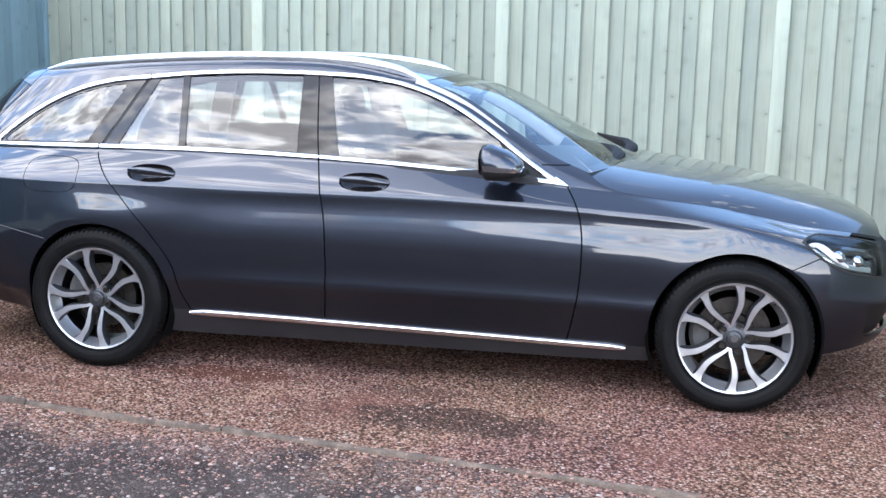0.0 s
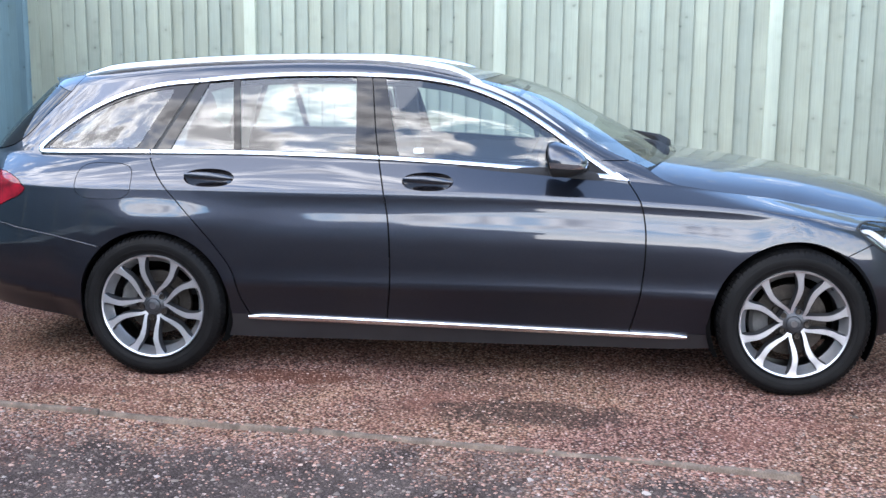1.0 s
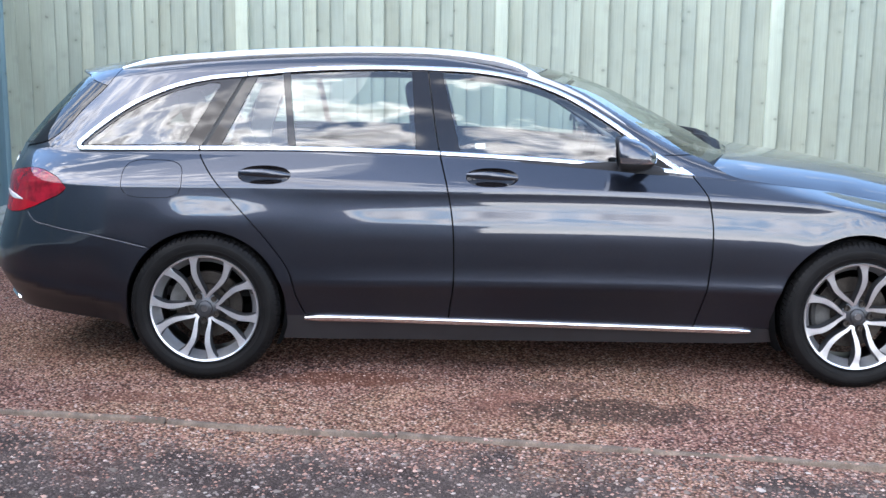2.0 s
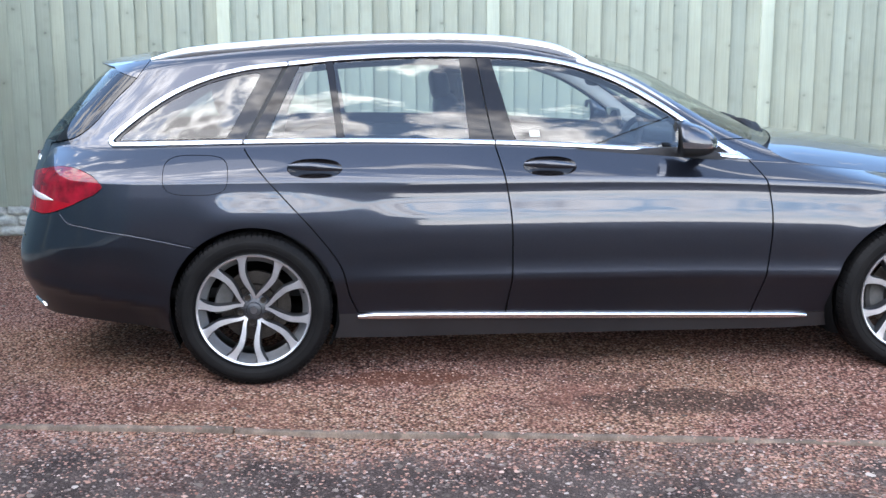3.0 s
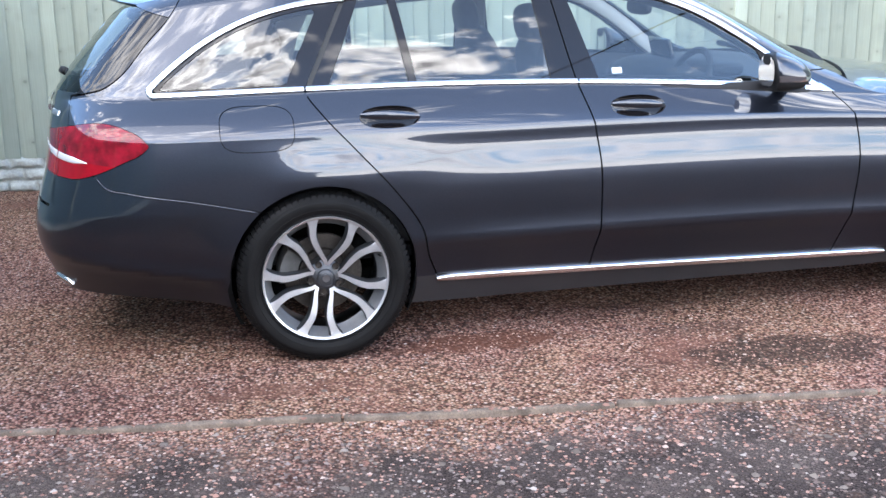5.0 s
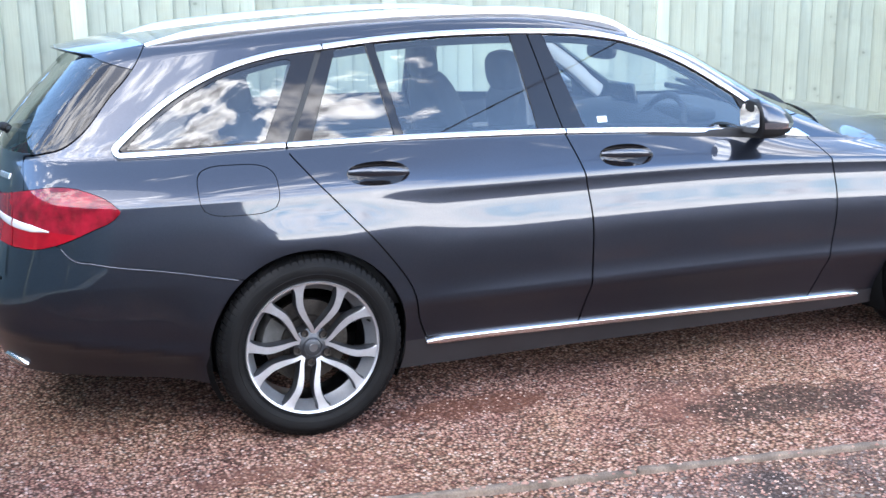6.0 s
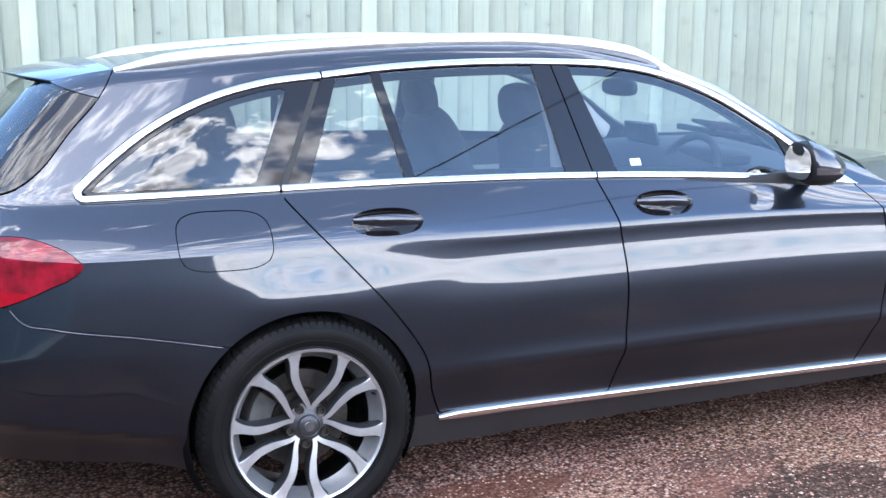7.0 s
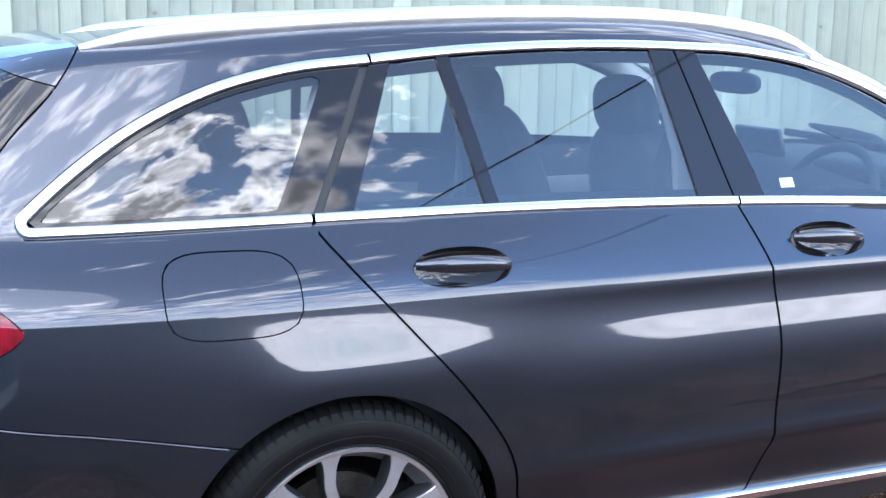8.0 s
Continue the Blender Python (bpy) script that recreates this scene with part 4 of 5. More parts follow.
    # black liner added behind the joints as their shade, and the door frame inside
    panel("inner_panel", UNDER, car, [out_of_arches, lambda s, z: z - bottom(s) - 0.01, lambda s, z: z_belt(s) - z, lambda s, z: fender_top(s) - z - 0.02, lambda s, z: 3.05 - s, lambda s, z: np.maximum(handle_dist(s, z, 0, 0.02) * (1 if near else 0) + (0 if near else 1), -1)] + ([lambda s, z: handle_dist(s, z, 0, 0.01), lambda s, z: handle_dist(s, z, 1, 0.01)] if near else []), (-0.9, 3.05, 0, 2), lift=-0.016, thick=0, **K)
    panel("door_frame", UNDER, car, [lambda s, z: -window_zone(s, z, 0.045), lambda s, z: z - z_belt(s) + 0.02, lambda s, z: z_roof(s) - z - 0.01, lambda s, z: 2.1 - s, lambda s, z: -gate(s, z)], (-0.75, 2.1, 1.5, 3), lift=-0.02, thick=0, **K)
    # front end
    panel("front_bumper", PAINT, car, [out_of_arches, lambda s, z: np.minimum((0.614 + 0.42 * (s - 3.065)) - z, np.where(s > 3.1, head_low(s) - z, 1)) - GAP * 0.5, lambda s, z: s - 3.03, lambda s, z: z - bottom(s), lambda s, z: np.maximum(np.maximum(3.42 - s, 0.30 - z), z - 0.45)], (2.95, 4.28, 0, 2), **K)
    panel("air_intake", BLACK_PLASTIC, car, [lambda s, z: s - 3.40, lambda s, z: z - 0.28, lambda s, z: 0.47 - z], (3.35, 4.28, 0, 1), lift=-0.03, thick=0, **K)
    lampfn = [lambda s, z: s - 3.10, lambda s, z: z - head_low(s) - 0.002, lambda s, z: head_top(s) - z - 0.002, lambda s, z: 3.54 - s]
    panel("headlamp", LAMP_GLASS, car, lampfn, (3.05, 3.6, 0.7, 2), ds=0.01, lift=0.001, thick=0, label="clear headlamp with bright reflector", **K)
    bowl = panel("headlamp_bowl", LAMP_BOWL, car, lampfn, (3.05, 3.6, 0.7, 2), ds=0.01, lift=-0.045, thick=0, **K)
    for q, zz, r in ((3.27, 0.672, 0.030), (3.37, 0.650, 0.026)):
        p0 = shell(q, zz, side) - 0.030 * shell_normal(q, zz, side)
        v, f = blob((2 * r, 2 * r, 2 * r), p0, 2.0, 20, 12)
        raw("projector", v, f, LAMP_CHROME, bowl, "bright projector lens in the headlamp")
    guide = [(q, float(head_top(q)) - 0.020 + (float(head_low(q)) - float(head_top(q)) + 0.045) * smooth(q, 3.13, 3.33)) for q in np.linspace(3.135, 3.31, 24)]
    strip("light_guide", LAMP_WHITE, bowl, guide, np.interp(np.arange(24), [0, 8, 16, 23], [0.014, 0.042, 0.036, 0.010]), 0.008, side, lift=-0.022, label="white daytime light blade")
    rim_path = [(q, float(head_top(q))) for q in np.linspace(3.53, 3.105, 30)] + [(3.099, 0.722)] + [(q, float(head_low(q)) + 0.002) for q in np.linspace(3.108, 3.53, 30)]
    strip("lamp_gasket", RUBBER_SEAL, bowl, rim_path, 0.011, 0.003, side, label="black lamp gasket")
    strip("lamp_brow", GLOSS_BLACK, bowl, [(q, float(head_top(q)) - 0.030) for q in np.linspace(3.30, 3.48, 16)], 0.035, 0.006, side, lift=-0.038)
    strip("lower_reflector", CHROME, bowl, [(q, float(head_low(q)) + 0.030) for q in np.linspace(3.15, 3.45, 20)], 0.030, 0.010, side, lift=-0.035, label="chrome lower reflector")
    panel("grille", BLACK_PLASTIC, car, [lambda s, z: s - 3.53, lambda s, z: z - 0.55, lambda s, z: z_belt(s) - z], (3.5, 4.28, 0.5, 2), lift=-0.01, **K)

# roof, windscreen, bonnet
crown_f = spline((-0.6, 0.016), (-0.2, 0.018), (0.7, 0.020), (1.3, 0.020), (1.6, 0.024), (2.2, 0.03), (2.4, 0.03))
bow_f = spline((-0.6, -0.05), (0.0, 0.0), (0.9, 0.02), (1.45, 0.10), (1.8, 0.17), (2.25, 0.21), (2.4, 0.21))
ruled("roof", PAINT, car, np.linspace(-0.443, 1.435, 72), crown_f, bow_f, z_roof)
ruled("windscreen_header", GLOSS_BLACK, car, np.linspace(1.438, 1.50, 6), crown_f, bow_f, z_roof, sink=0.002)
ruled("windscreen", SIDE_GLASS, car, np.linspace(1.50, 2.205, 40), crown_f, bow_f, z_roof, thick=0, sink=0.002)
ruled("cowl", BLACK_PLASTIC, car, np.linspace(2.12, 2.25, 8), crown_f, bow_f, lambda s: z_roof(s) - 0.028, v0=-0.96, v1=0.96)
crown_h = lambda s: bonnet_ridge(s) - fender_top(s)
bow_h = spline((2.2, 0.19), (2.5, 0.14), (2.9, 0.07), (3.3, 0.02), (3.75, 0.0))
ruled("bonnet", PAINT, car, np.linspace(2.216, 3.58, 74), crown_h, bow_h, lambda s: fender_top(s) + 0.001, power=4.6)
for side in (1, -1):
    xs = np.linspace(-0.44, 1.455, 70)
    rail_top = spline((-0.454, 1.352), (-0.317, 1.381), (0.0, 1.415), (0.357, 1.438), (0.714, 1.447), (0.956, 1.444), (1.2, 1.422), (1.34, 1.393), (1.47, 1.336))
    ys = np.array([CY - side * (CY - shell(x, float(z_roof(x)) - 0.006)[1] - 0.006) for x in xs])
    wid = np.interp(xs, [-0.44, -0.3, 1.3, 1.455], [0.5, 1.0, 1.0, 0.45])
    v, f = sweep(np.stack([xs, ys, rail_top(xs) - 0.020], 1), oval(0.036, 0.046, 14, 3.0), scale=wid)
    raw("roof_rail", v, f, RAIL_ALU, car, "satin aluminium roof rail", sharp=60)

# roof spoiler over the tailgate glass
sp = []
spf = []
NV = 24
for i, k in enumerate((0.0, 0.3, 0.6, 0.85, 0.97, 1.0)):
    q_edge = -0.447 - 0.235 * k
    e0 = shell(q_edge, float(z_roof(q_edge)) + 0.001)
    for j in range(NV + 1):
        q = -1 + 2 * j / NV
        x = e0[0] - 0.075 * k * (1 - q * q) - 0.05 * (1 - q * q)
        y = CY + q * (CY - e0[1])
        z = e0[2] + (0.030 - 0.012 * k) * (1 - q * q)
        th = (0.05, 0.045, 0.036, 0.022, 0.010, 0.004)[i]
        sp += [(x, y, z), (x + 0.02 * (1 - k), y, z - th)]
n2 = (NV + 1) * 2
for i in range(5):
    for j in range(NV):
        a = i * n2 + j * 2
        spf += [(a, a + 2, a + n2 + 2, a + n2), (a + 1, a + n2 + 1, a + n2 + 3, a + 3)]
    for a in (i * n2, i * n2 + NV * 2):
        spf.append((a, a + n2, a + n2 + 1, a + 1))
for i in (0, 5):
    spf += [(i * n2 + j * 2, i * n2 + j * 2 + 1, i * n2 + j * 2 + 3, i * n2 + j * 2 + 2) for j in range(NV)]
raw("roof_spoiler", sp, spf, PAINT, car, sharp=45)
v, f = blob((0.09, 0.18, 0.045), (-0.610, 0.64, 1.262), 3.5, turn=(0, 20, 0))
raw("washer_fairing", v, f, BLACK_PLASTIC, car)

# rear wiper folded over the screen
v, f = sweep([(-0.905, 0.86, 1.008), (-0.915, 0.84, 1.033), (-0.905, 0.75, 1.046), (-0.875, 0.63, 1.053), (-0.845, 0.53, 1.056)], oval(0.016, 0.02, 8), scale=[1.2, 1.4, 1.0, 0.8, 0.4])
wiper = raw("rear_wiper", v, f, BLACK_PLASTIC, car, "black rear wiper arm")
v, f = blob((0.035, 0.07, 0.032), (-0.922, 0.825, 1.046), 3.0, turn=(0, 35, 20))
raw("pivot_cap", v, f, BLACK_PLASTIC, wiper)
# bright bar over the rear plate and a small badge, as plain shapes
raw("tailgate_bar", *sweep([(-0.962, 0.55, 0.935), (-0.982, 0.75, 0.94), (-0.987, 0.935, 0.94), (-0.982, 1.12, 0.94), (-0.962, 1.32, 0.935)], oval(0.014, 0.024, 8)), CHROME, car, "chrome tailgate grip bar")

# model lettering on the tailgate, too small to read: plain bright bars
for k in range(5):
    q = -1.200 + 0.028 * k
    strip("badge_bar", RAIL_ALU, car, [(q, 0.927), (q + 0.010, 0.927), (q + 0.020, 0.927)], 0.020, 0.004, 1, label="small chrome lettering bar")

# exhaust finisher and underbody
ex = [(q, float(bottom(q)) + 0.030 + 0.10 * (-q - 0.99)) for q in np.linspace(-1.16, -0.99, 10)]
strip("exhaust_trim", CHROME, car, ex, np.interp(np.arange(10), [0, 2, 7, 9], [0.02, 0.034, 0.030, 0.008]), 0.012, 1, label="chrome exhaust finisher in the bumper")
part("underbody", box((3.55, 1.40, 0.10), (1.35, CY, 0.25), 0.03), UNDER, car)
part("rear_valance", box((0.22, 1.10, 0.10), (-0.78, CY, 0.36), 0.04), UNDER, car)
part("bulkhead", box((0.08, 1.45, 0.60), (2.2, CY, 0.62), 0.01), UNDER, car)
part("boot_floor", box((0.85, 1.1, 0.06), (-0.42, CY, 0.70), 0.01), CABIN, car)
for hx, r in ARCHES:
    for side in (1, -1):
        y0 = CY - side * 0.872
        prof = [(r - 0.004, 0.0), (r + 0.012, 0.03), (r + 0.015, 0.15), (r + 0.015, 0.36), (0.05, 0.37)]
        v, f = lathe([(a, y * side) for a, y in prof], 40, a0=-118, a1=118)
        raw("wheel_arch_liner", [(x + hx, y + y0, z + 0.32) for x, y, z in v], f, UNDER, car)

# door handles in their cups
for cx, cz_ in HANDLES:
    yc = float(shell(cx, cz_)[1])
    rings, segs = 7, 40
    v, f = [], []
    for i in range(rings + 1):
        k = 1 - i / rings
        for j in range(segs):
            a = 2 * math.pi * j / segs
            px = 0.1128 * k * math.copysign(abs(math.cos(a)) ** 0.87, math.cos(a))
            pz = 0.0378 * k * math.copysign(abs(math.sin(a)) ** 0.87, math.sin(a))
            p = shell(cx + px, cz_ + pz)
            v.append((p[0], p[1] + 0.034 * (1 - k**2.6) - 0.0005, p[2]))
    for i in range(rings):
        f += [(i * segs + j, i * segs + (j + 1) % segs, (i + 1) * segs + (j + 1) % segs, (i + 1) * segs + j) for j in range(segs)]
    handle = raw("door_handle", v, f, GLOSS_BLACK, car, "painted pull handle over a dark cup")
    n = 24
    path = [(cx - 0.108 + 0.216 * i / n, float(shell(cx - 0.108 + 0.216 * i / n, cz_ + 0.006)[1]) - 0.006 - 0.020 * math.sin(math.pi * i / n) ** 0.7, cz_ + 0.004 + 0.006 * math.sin(math.pi * i / n) - 0.006 * (2 * i / n - 1)) for i in range(n + 1)]
    v, f = sweep(path, oval(0.020, 0.034, 16, 2.2), scale=[0.30 + 0.70 * math.sin(math.pi * min(max(i / n, 0.03), 0.97)) ** 0.5 for i in range(n + 1)])
    raw("grip", v, f, PAINT, handle)


# door mirror: painted cap, bright indicator band, black foot and silvered glass
def mirror(side):
    c = Vector((1.808, CY - side * 0.893, 1.016))
    ct, st_ = math.cos(radians(6)), math.sin(radians(6))
    nu, nv = 40, 24

    def place(x, y, z):
        """From the housing's own axes (x ahead, y towards the car) to the world; it is toed out by 6 degrees."""
        return (c.x + x * ct + y * st_, c.y + side * (y * ct - x * st_), c.z + z)

    rows = []
    for j in range(nv + 1):
        z = -0.5 + j / nv
        k = abs(math.cos(math.asin(max(-1, min(1, 2 * z))))) ** 0.62
        ring = []
        for i in range(nu):
            a = 2 * math.pi * (i + 0.5) / nu
            ca, sa = math.cos(a), math.sin(a)
            x = (0.045 if ca < 0 else 0.128) * (k if ca > 0 else k**0.35) * math.copysign(abs(ca) ** (0.45 if ca < 0 else 1.0), ca)
            y = 0.088 * k * math.copysign(abs(sa) ** 0.75, sa)
            ring.append(place(x - 0.02 * z, y, 0.150 * z * (1 - 0.20 * max(y, 0) / 0.088 - 0.30 * max(x, 0) / 0.138) + 0.010 * y / 0.088 - 0.10 * max(x, 0)))
        rows.append(ring)

    def slab(name, a, b, m, parent, label=""):
        """A slice of the housing; its back is always the black bezel."""
        v = [p for r in rows[a : b + 1] for p in r]
        f = [(j * nu + i, j * nu + (i + 1) % nu, (j + 1) * nu + (i + 1) % nu, (j + 1) * nu + i) for j in range(b - a) for i in range(nu)]
        slots = [1 if 0.30 * nu <= i < 0.70 * nu - 1 else 0 for j in range(b - a) for i in range(nu)]
        if side < 0:
            f = [q[::-1] for q in f]
        return raw(name, v, f, [m, BLACK_PLASTIC], parent, label, slots=slots)

    foot = slab("door_mirror", 0, 8, BLACK_PLASTIC, car, "grey door mirror with indicator band and black foot")
    slab("indicator_band", 8, 12, LAMP_CHROME, foot, "silver indicator lens band")
    slab("cap", 12, nv, PAINT, foot)
    v, f = sweep([(1.84, CY - side * 0.86, 0.968), (1.885, CY - side * 0.82, 0.966), (1.93, CY - side * 0.770, 0.966)], oval(0.045, 0.036, 12, 3), scale=[1.2, 1.0, 1.1])
    raw("arm", v, f, BLACK_PLASTIC, foot)
    n = 28
    v = [place(-0.048, 0, 0.0)] + [place(-0.0475, 0.074 * math.copysign(abs(math.cos(q)) ** 0.7, math.cos(q)), 0.057 * math.copysign(abs(math.sin(q)) ** 0.7, math.sin(q))) for q in (2 * math.pi * i / n for i in range(n))]
    raw("mirror_glass", v, [(0, 1 + i, 1 + (i + 1) % n) for i in range(n)], MIRROR, foot, "silvered mirror glass")


mirror(1)
mirror(-1)

# windscreen wipers resting at the foot of the glass
for dx, dy in ((0.0, 0.0), (0.055, 0.46)):
    arm_path = [(2.27 + dx, 0.52 + dy, 0.952), (2.305 + dx, 0.58 + dy, 0.978), (2.318 + dx, 0.67 + dy, 1.000), (2.285 + dx, 0.735 + dy, 1.022), (2.21 + dx, 0.76 + dy, 1.044), (2.14 + dx, 0.79 + dy, 1.064)]
    v, f = sweep(arm_path, oval(0.046, 0.050, 10, 2.6), scale=[1.3, 1.5, 1.5, 1.2, 0.7, 0.3])
    w_ = raw("windscreen_wiper", v, f, BLACK_PLASTIC, car, "black windscreen wiper")
    v, f = sweep([(2.24 + dx, 0.58 + dy, 0.985), (2.25 + dx, 0.78 + dy, 1.008), (2.22 + dx, 1.10 + dy * 0.8, 1.016)], oval(0.018, 0.028, 8))
    raw("blade", v, f, BLACK_PLASTIC, w_)


# ---- wheels ----
def wheel(hx, hy, turn, spin, front):
    hub = raw("wheel", *lathe([(0.0, 0.012), (0.030, 0.014), (0.048, 0.020), (0.066, 0.030), (0.070, 0.07), (0.0, 0.075)], 40), ALLOY_DARK, car, "ten-spoke alloy wheel with low-profile tyre")
    hub.matrix_basis = pose(hx, hy, 0.32, 0, 0, turn) @ pose(0, 0, 0, 0, spin, 0)
    prof = [(0.232, 0.012), (0.236, 0.002), (0.243, -0.008), (0.2455, -0.0065), (0.248, -0.0105), (0.264, -0.0165), (0.2655, -0.0150), (0.282, -0.0185), (0.291, -0.0165), (0.2925, -0.0145), (0.303, -0.010), (0.313, 0.002), (0.3195, 0.018), (0.3225, 0.04), (0.3185, 0.042), (0.3185, 0.049), (0.323, 0.051), (0.3235, 0.085), (0.3185, 0.087), (0.3185, 0.095), (0.3235, 0.097), (0.3235, 0.13), (0.3185, 0.132), (0.3185, 0.14), (0.323, 0.142), (0.3225, 0.175), (0.318, 0.197), (0.308, 0.212), (0.285, 0.222), (0.25, 0.218), (0.233, 0.205)]
    v, f = lathe(prof, 120)
    tyre = raw("tyre", v, f, TYRE, hub, "black road tyre with worn sidewall", sharp=28)
    # shoulder blocks of the tread
    lv, lf = [], []
    for i in range(84):
        a0 = 2 * math.pi * (i + 0.12) / 84
        a1 = 2 * math.pi * (i + 0.80) / 84
        for a in (a0, a1):
            for r, y in ((0.300, -0.0135), (0.3155, -0.0005), (0.3235, 0.017), (0.3265, 0.039), (0.300, 0.039)):
                lv.append((r * math.sin(a + 0.35 * y), y, r * math.cos(a + 0.35 * y)))
        b = i * 10
        lf += [(b + q, b + 5 + q, b + 5 + (q + 1) % 5, b + (q + 1) % 5) for q in range(5)] + [(b, b + 1, b + 2, b + 3, b + 4), (b + 9, b + 8, b + 7, b + 6, b + 5)]
    raw("tread", lv, lf, TYRE, tyre, sharp=25)
    raw("rim", *lathe([(0.200, 0.05), (0.219, 0.024), (0.2245, 0.003), (0.2275, -0.003), (0.2345, -0.006), (0.2375, -0.002), (0.2365, 0.012), (0.226, 0.018)], 96), ALLOY, hub, "bright machined rim edge")
    raw("barrel", *lathe([(0.226, 0.012), (0.221, 0.03), (0.206, 0.06), (0.204, 0.17), (0.226, 0.21)], 72), BARREL, hub)
    # five pairs of spokes, each pair opening like a cup
    half = spline((0.045, 4.0), (0.062, 8.5), (0.08, 14.5), (0.10, 19.5), (0.13, 23.0), (0.155, 23.8), (0.19, 21.8), (0.215, 20.0), (0.232, 19.0))
    wide = spline((0.045, 0.016), (0.08, 0.022), (0.13, 0.029), (0.17, 0.032), (0.20, 0.036), (0.215, 0.044), (0.232, 0.066))
    face = spline((0.045, 0.020), (0.07, 0.015), (0.12, 0.008), (0.18, 0.002), (0.215, 0.000), (0.232, -0.002))
    for p in range(5):
        for sg in (-1, 1):
            v, f, slots = [], [], []
            rs = np.linspace(0.046, 0.2305, 22)
            for r in rs:
                a = radians(72 * p + sg * float(half(r)))
                da = float(wide(r)) / 2 / r
                y = float(face(r))
                for off, yy in ((-1.0, y + 0.046), (-1.0, y + 0.012), (-0.80, y + 0.002), (-0.72, y), (0.72, y), (0.80, y + 0.002), (1.0, y + 0.012), (1.0, y + 0.046)):
                    v.append((r * math.sin(a + da * off), yy, r * math.cos(a + da * off)))
            for i in range(len(rs) - 1):
                for q in range(8):
                    f.append((i * 8 + q, i * 8 + (q + 1) % 8, (i + 1) * 8 + (q + 1) % 8, (i + 1) * 8 + q))
                    slots.append(0 if q in (2, 3, 4) else 1)
            f += [tuple(range(8)), tuple((len(rs) - 1) * 8 + q for q in range(7, -1, -1))]
            slots += [1, 1]
            raw("spoke", v, f, [ALLOY, ALLOY_DARK], hub, sharp=30, slots=slots)
    for p in range(5):
        a = radians(72 * p + 36)
        v, f = lathe([(0.0, 0.024), (0.009, 0.024), (0.0095, 0.014), (0.0125, 0.0135), (0.0135, 0.017), (0.0135, 0.03)], 16)
        raw("bolt", [(x + 0.056 * math.sin(a), y - 0.004, z + 0.056 * math.cos(a)) for x, y, z in v], f, STEEL, hub, "steel wheel bolt in its recess")
    cap = raw("centre_cap", *lathe([(0.0, 0.0035), (0.020, 0.004), (0.029, 0.006), (0.0335, 0.010), (0.034, 0.02)], 36), ALLOY_DARK, hub, "dark centre cap with silver emblem shape")
    v, f = lathe([(0.0, 0.0022), (0.014, 0.0022), (0.0155, 0.0042)], 24)
    raw("emblem", v, f, BARREL, cap, "plain silver emblem disc")
    raw("cap_ring", *lathe([(0.0295, 0.0055), (0.031, 0.0035), (0.033, 0.005), (0.034, 0.0095)], 36), ALLOY_DARK, cap)
    rd = 0.158 if front else 0.148
    raw("brake_disc", *lathe([(0.06, 0.085), (0.09, 0.085), (0.095, 0.098), (rd, 0.098), (rd, 0.122), (0.09, 0.122)], 60), STEEL, hub, "scored steel brake disc")
    raw("valve", *sweep([(0.188, 0.052, 0.098), (0.192, 0.03, 0.100), (0.194, 0.012, 0.1015)], oval(0.008, 0.008, 8)), BLACK_PLASTIC, hub)
    cal = -75 if not front else -95
    v, f = lathe([(0.10, 0.070), (0.165, 0.066), (rd + 0.022, 0.08), (rd + 0.024, 0.14), (0.10, 0.142)], 10, closed=True, a0=cal - 24 - spin, a1=cal + 24 - spin)
    raw("brake_caliper", v, f, IRON, hub, "dull grey brake caliper")


wheel(0.0, 0.030, 0, 9, False)
wheel(2.84, 0.030, 0, -17, True)
wheel(0.0, 2 * CY - 0.030, 180, 20, False)
wheel(2.84, 2 * CY - 0.030, 180, 40, True)

for ob in car.children_recursive:
    if ob.type == "MESH" and ob.data.materials and ob.data.materials[0] in (SIDE_GLASS, DARK_GLASS, LAMP_GLASS):
        ob.visible_shadow = False


# ---- inside the car ----
part("cabin_floor", box((2.9, 1.45, 0.05), (0.85, CY, 0.36), 0.01), CABIN, car)
xs_in = np.linspace(-0.36, 1.42, 40)
ruled("headlining", LINING, car, xs_in, crown_f, bow_f, z_roof, v0=-0.985, v1=0.985, thick=0, sink=0.035)


def front_seat(y, ahead=0.0):
    v, f = blob((0.52, 0.50, 0.18), (1.30 + ahead, y, 0.57), 3.2, turn=(0, -6, 0))
    seat = raw("front_seat", v, f, LEATHER, car, "black leather front seat")
    v, f = blob((0.17, 0.48, 0.66), (1.00 + ahead, y, 0.84), 3.2, turn=(0, -18, 0), shape=lambda p: Vector((p.x, p.y * (1 - 0.16 * max(p.z, 0) / 0.33), p.z)))
    raw("backrest", v, f, LEATHER, seat)
    v, f = blob((0.10, 0.25, 0.165), (0.885 + ahead, y, 1.195), 3.0, turn=(0, -10, 0), shape=lambda p: Vector((p.x, p.y * (1 - 0.12 * max(p.z, 0) / 0.1), p.z)))
    head = raw("headrest", v, f, LEATHER, seat)
    for dy in (-0.055, 0.055):
        raw("headrest_post", *sweep([(0.915 + ahead, y + dy, 1.05), (0.90 + ahead, y + dy, 1.16)], oval(0.012, 0.012, 8), up=(1, 0, 0)), CHROME, head, "chrome headrest post")


front_seat(CY - 0.37, 0.07)
front_seat(CY + 0.37, -0.01)
v, f = blob((0.50, 1.25, 0.18), (0.28, CY, 0.58), 4.0, turn=(0, -5, 0))
bench = raw("rear_bench", v, f, LEATHER, car, "black leather rear bench")
v, f = blob((0.15, 1.25, 0.56), (-0.04, CY, 0.83), 4.5, turn=(0, -20, 0))
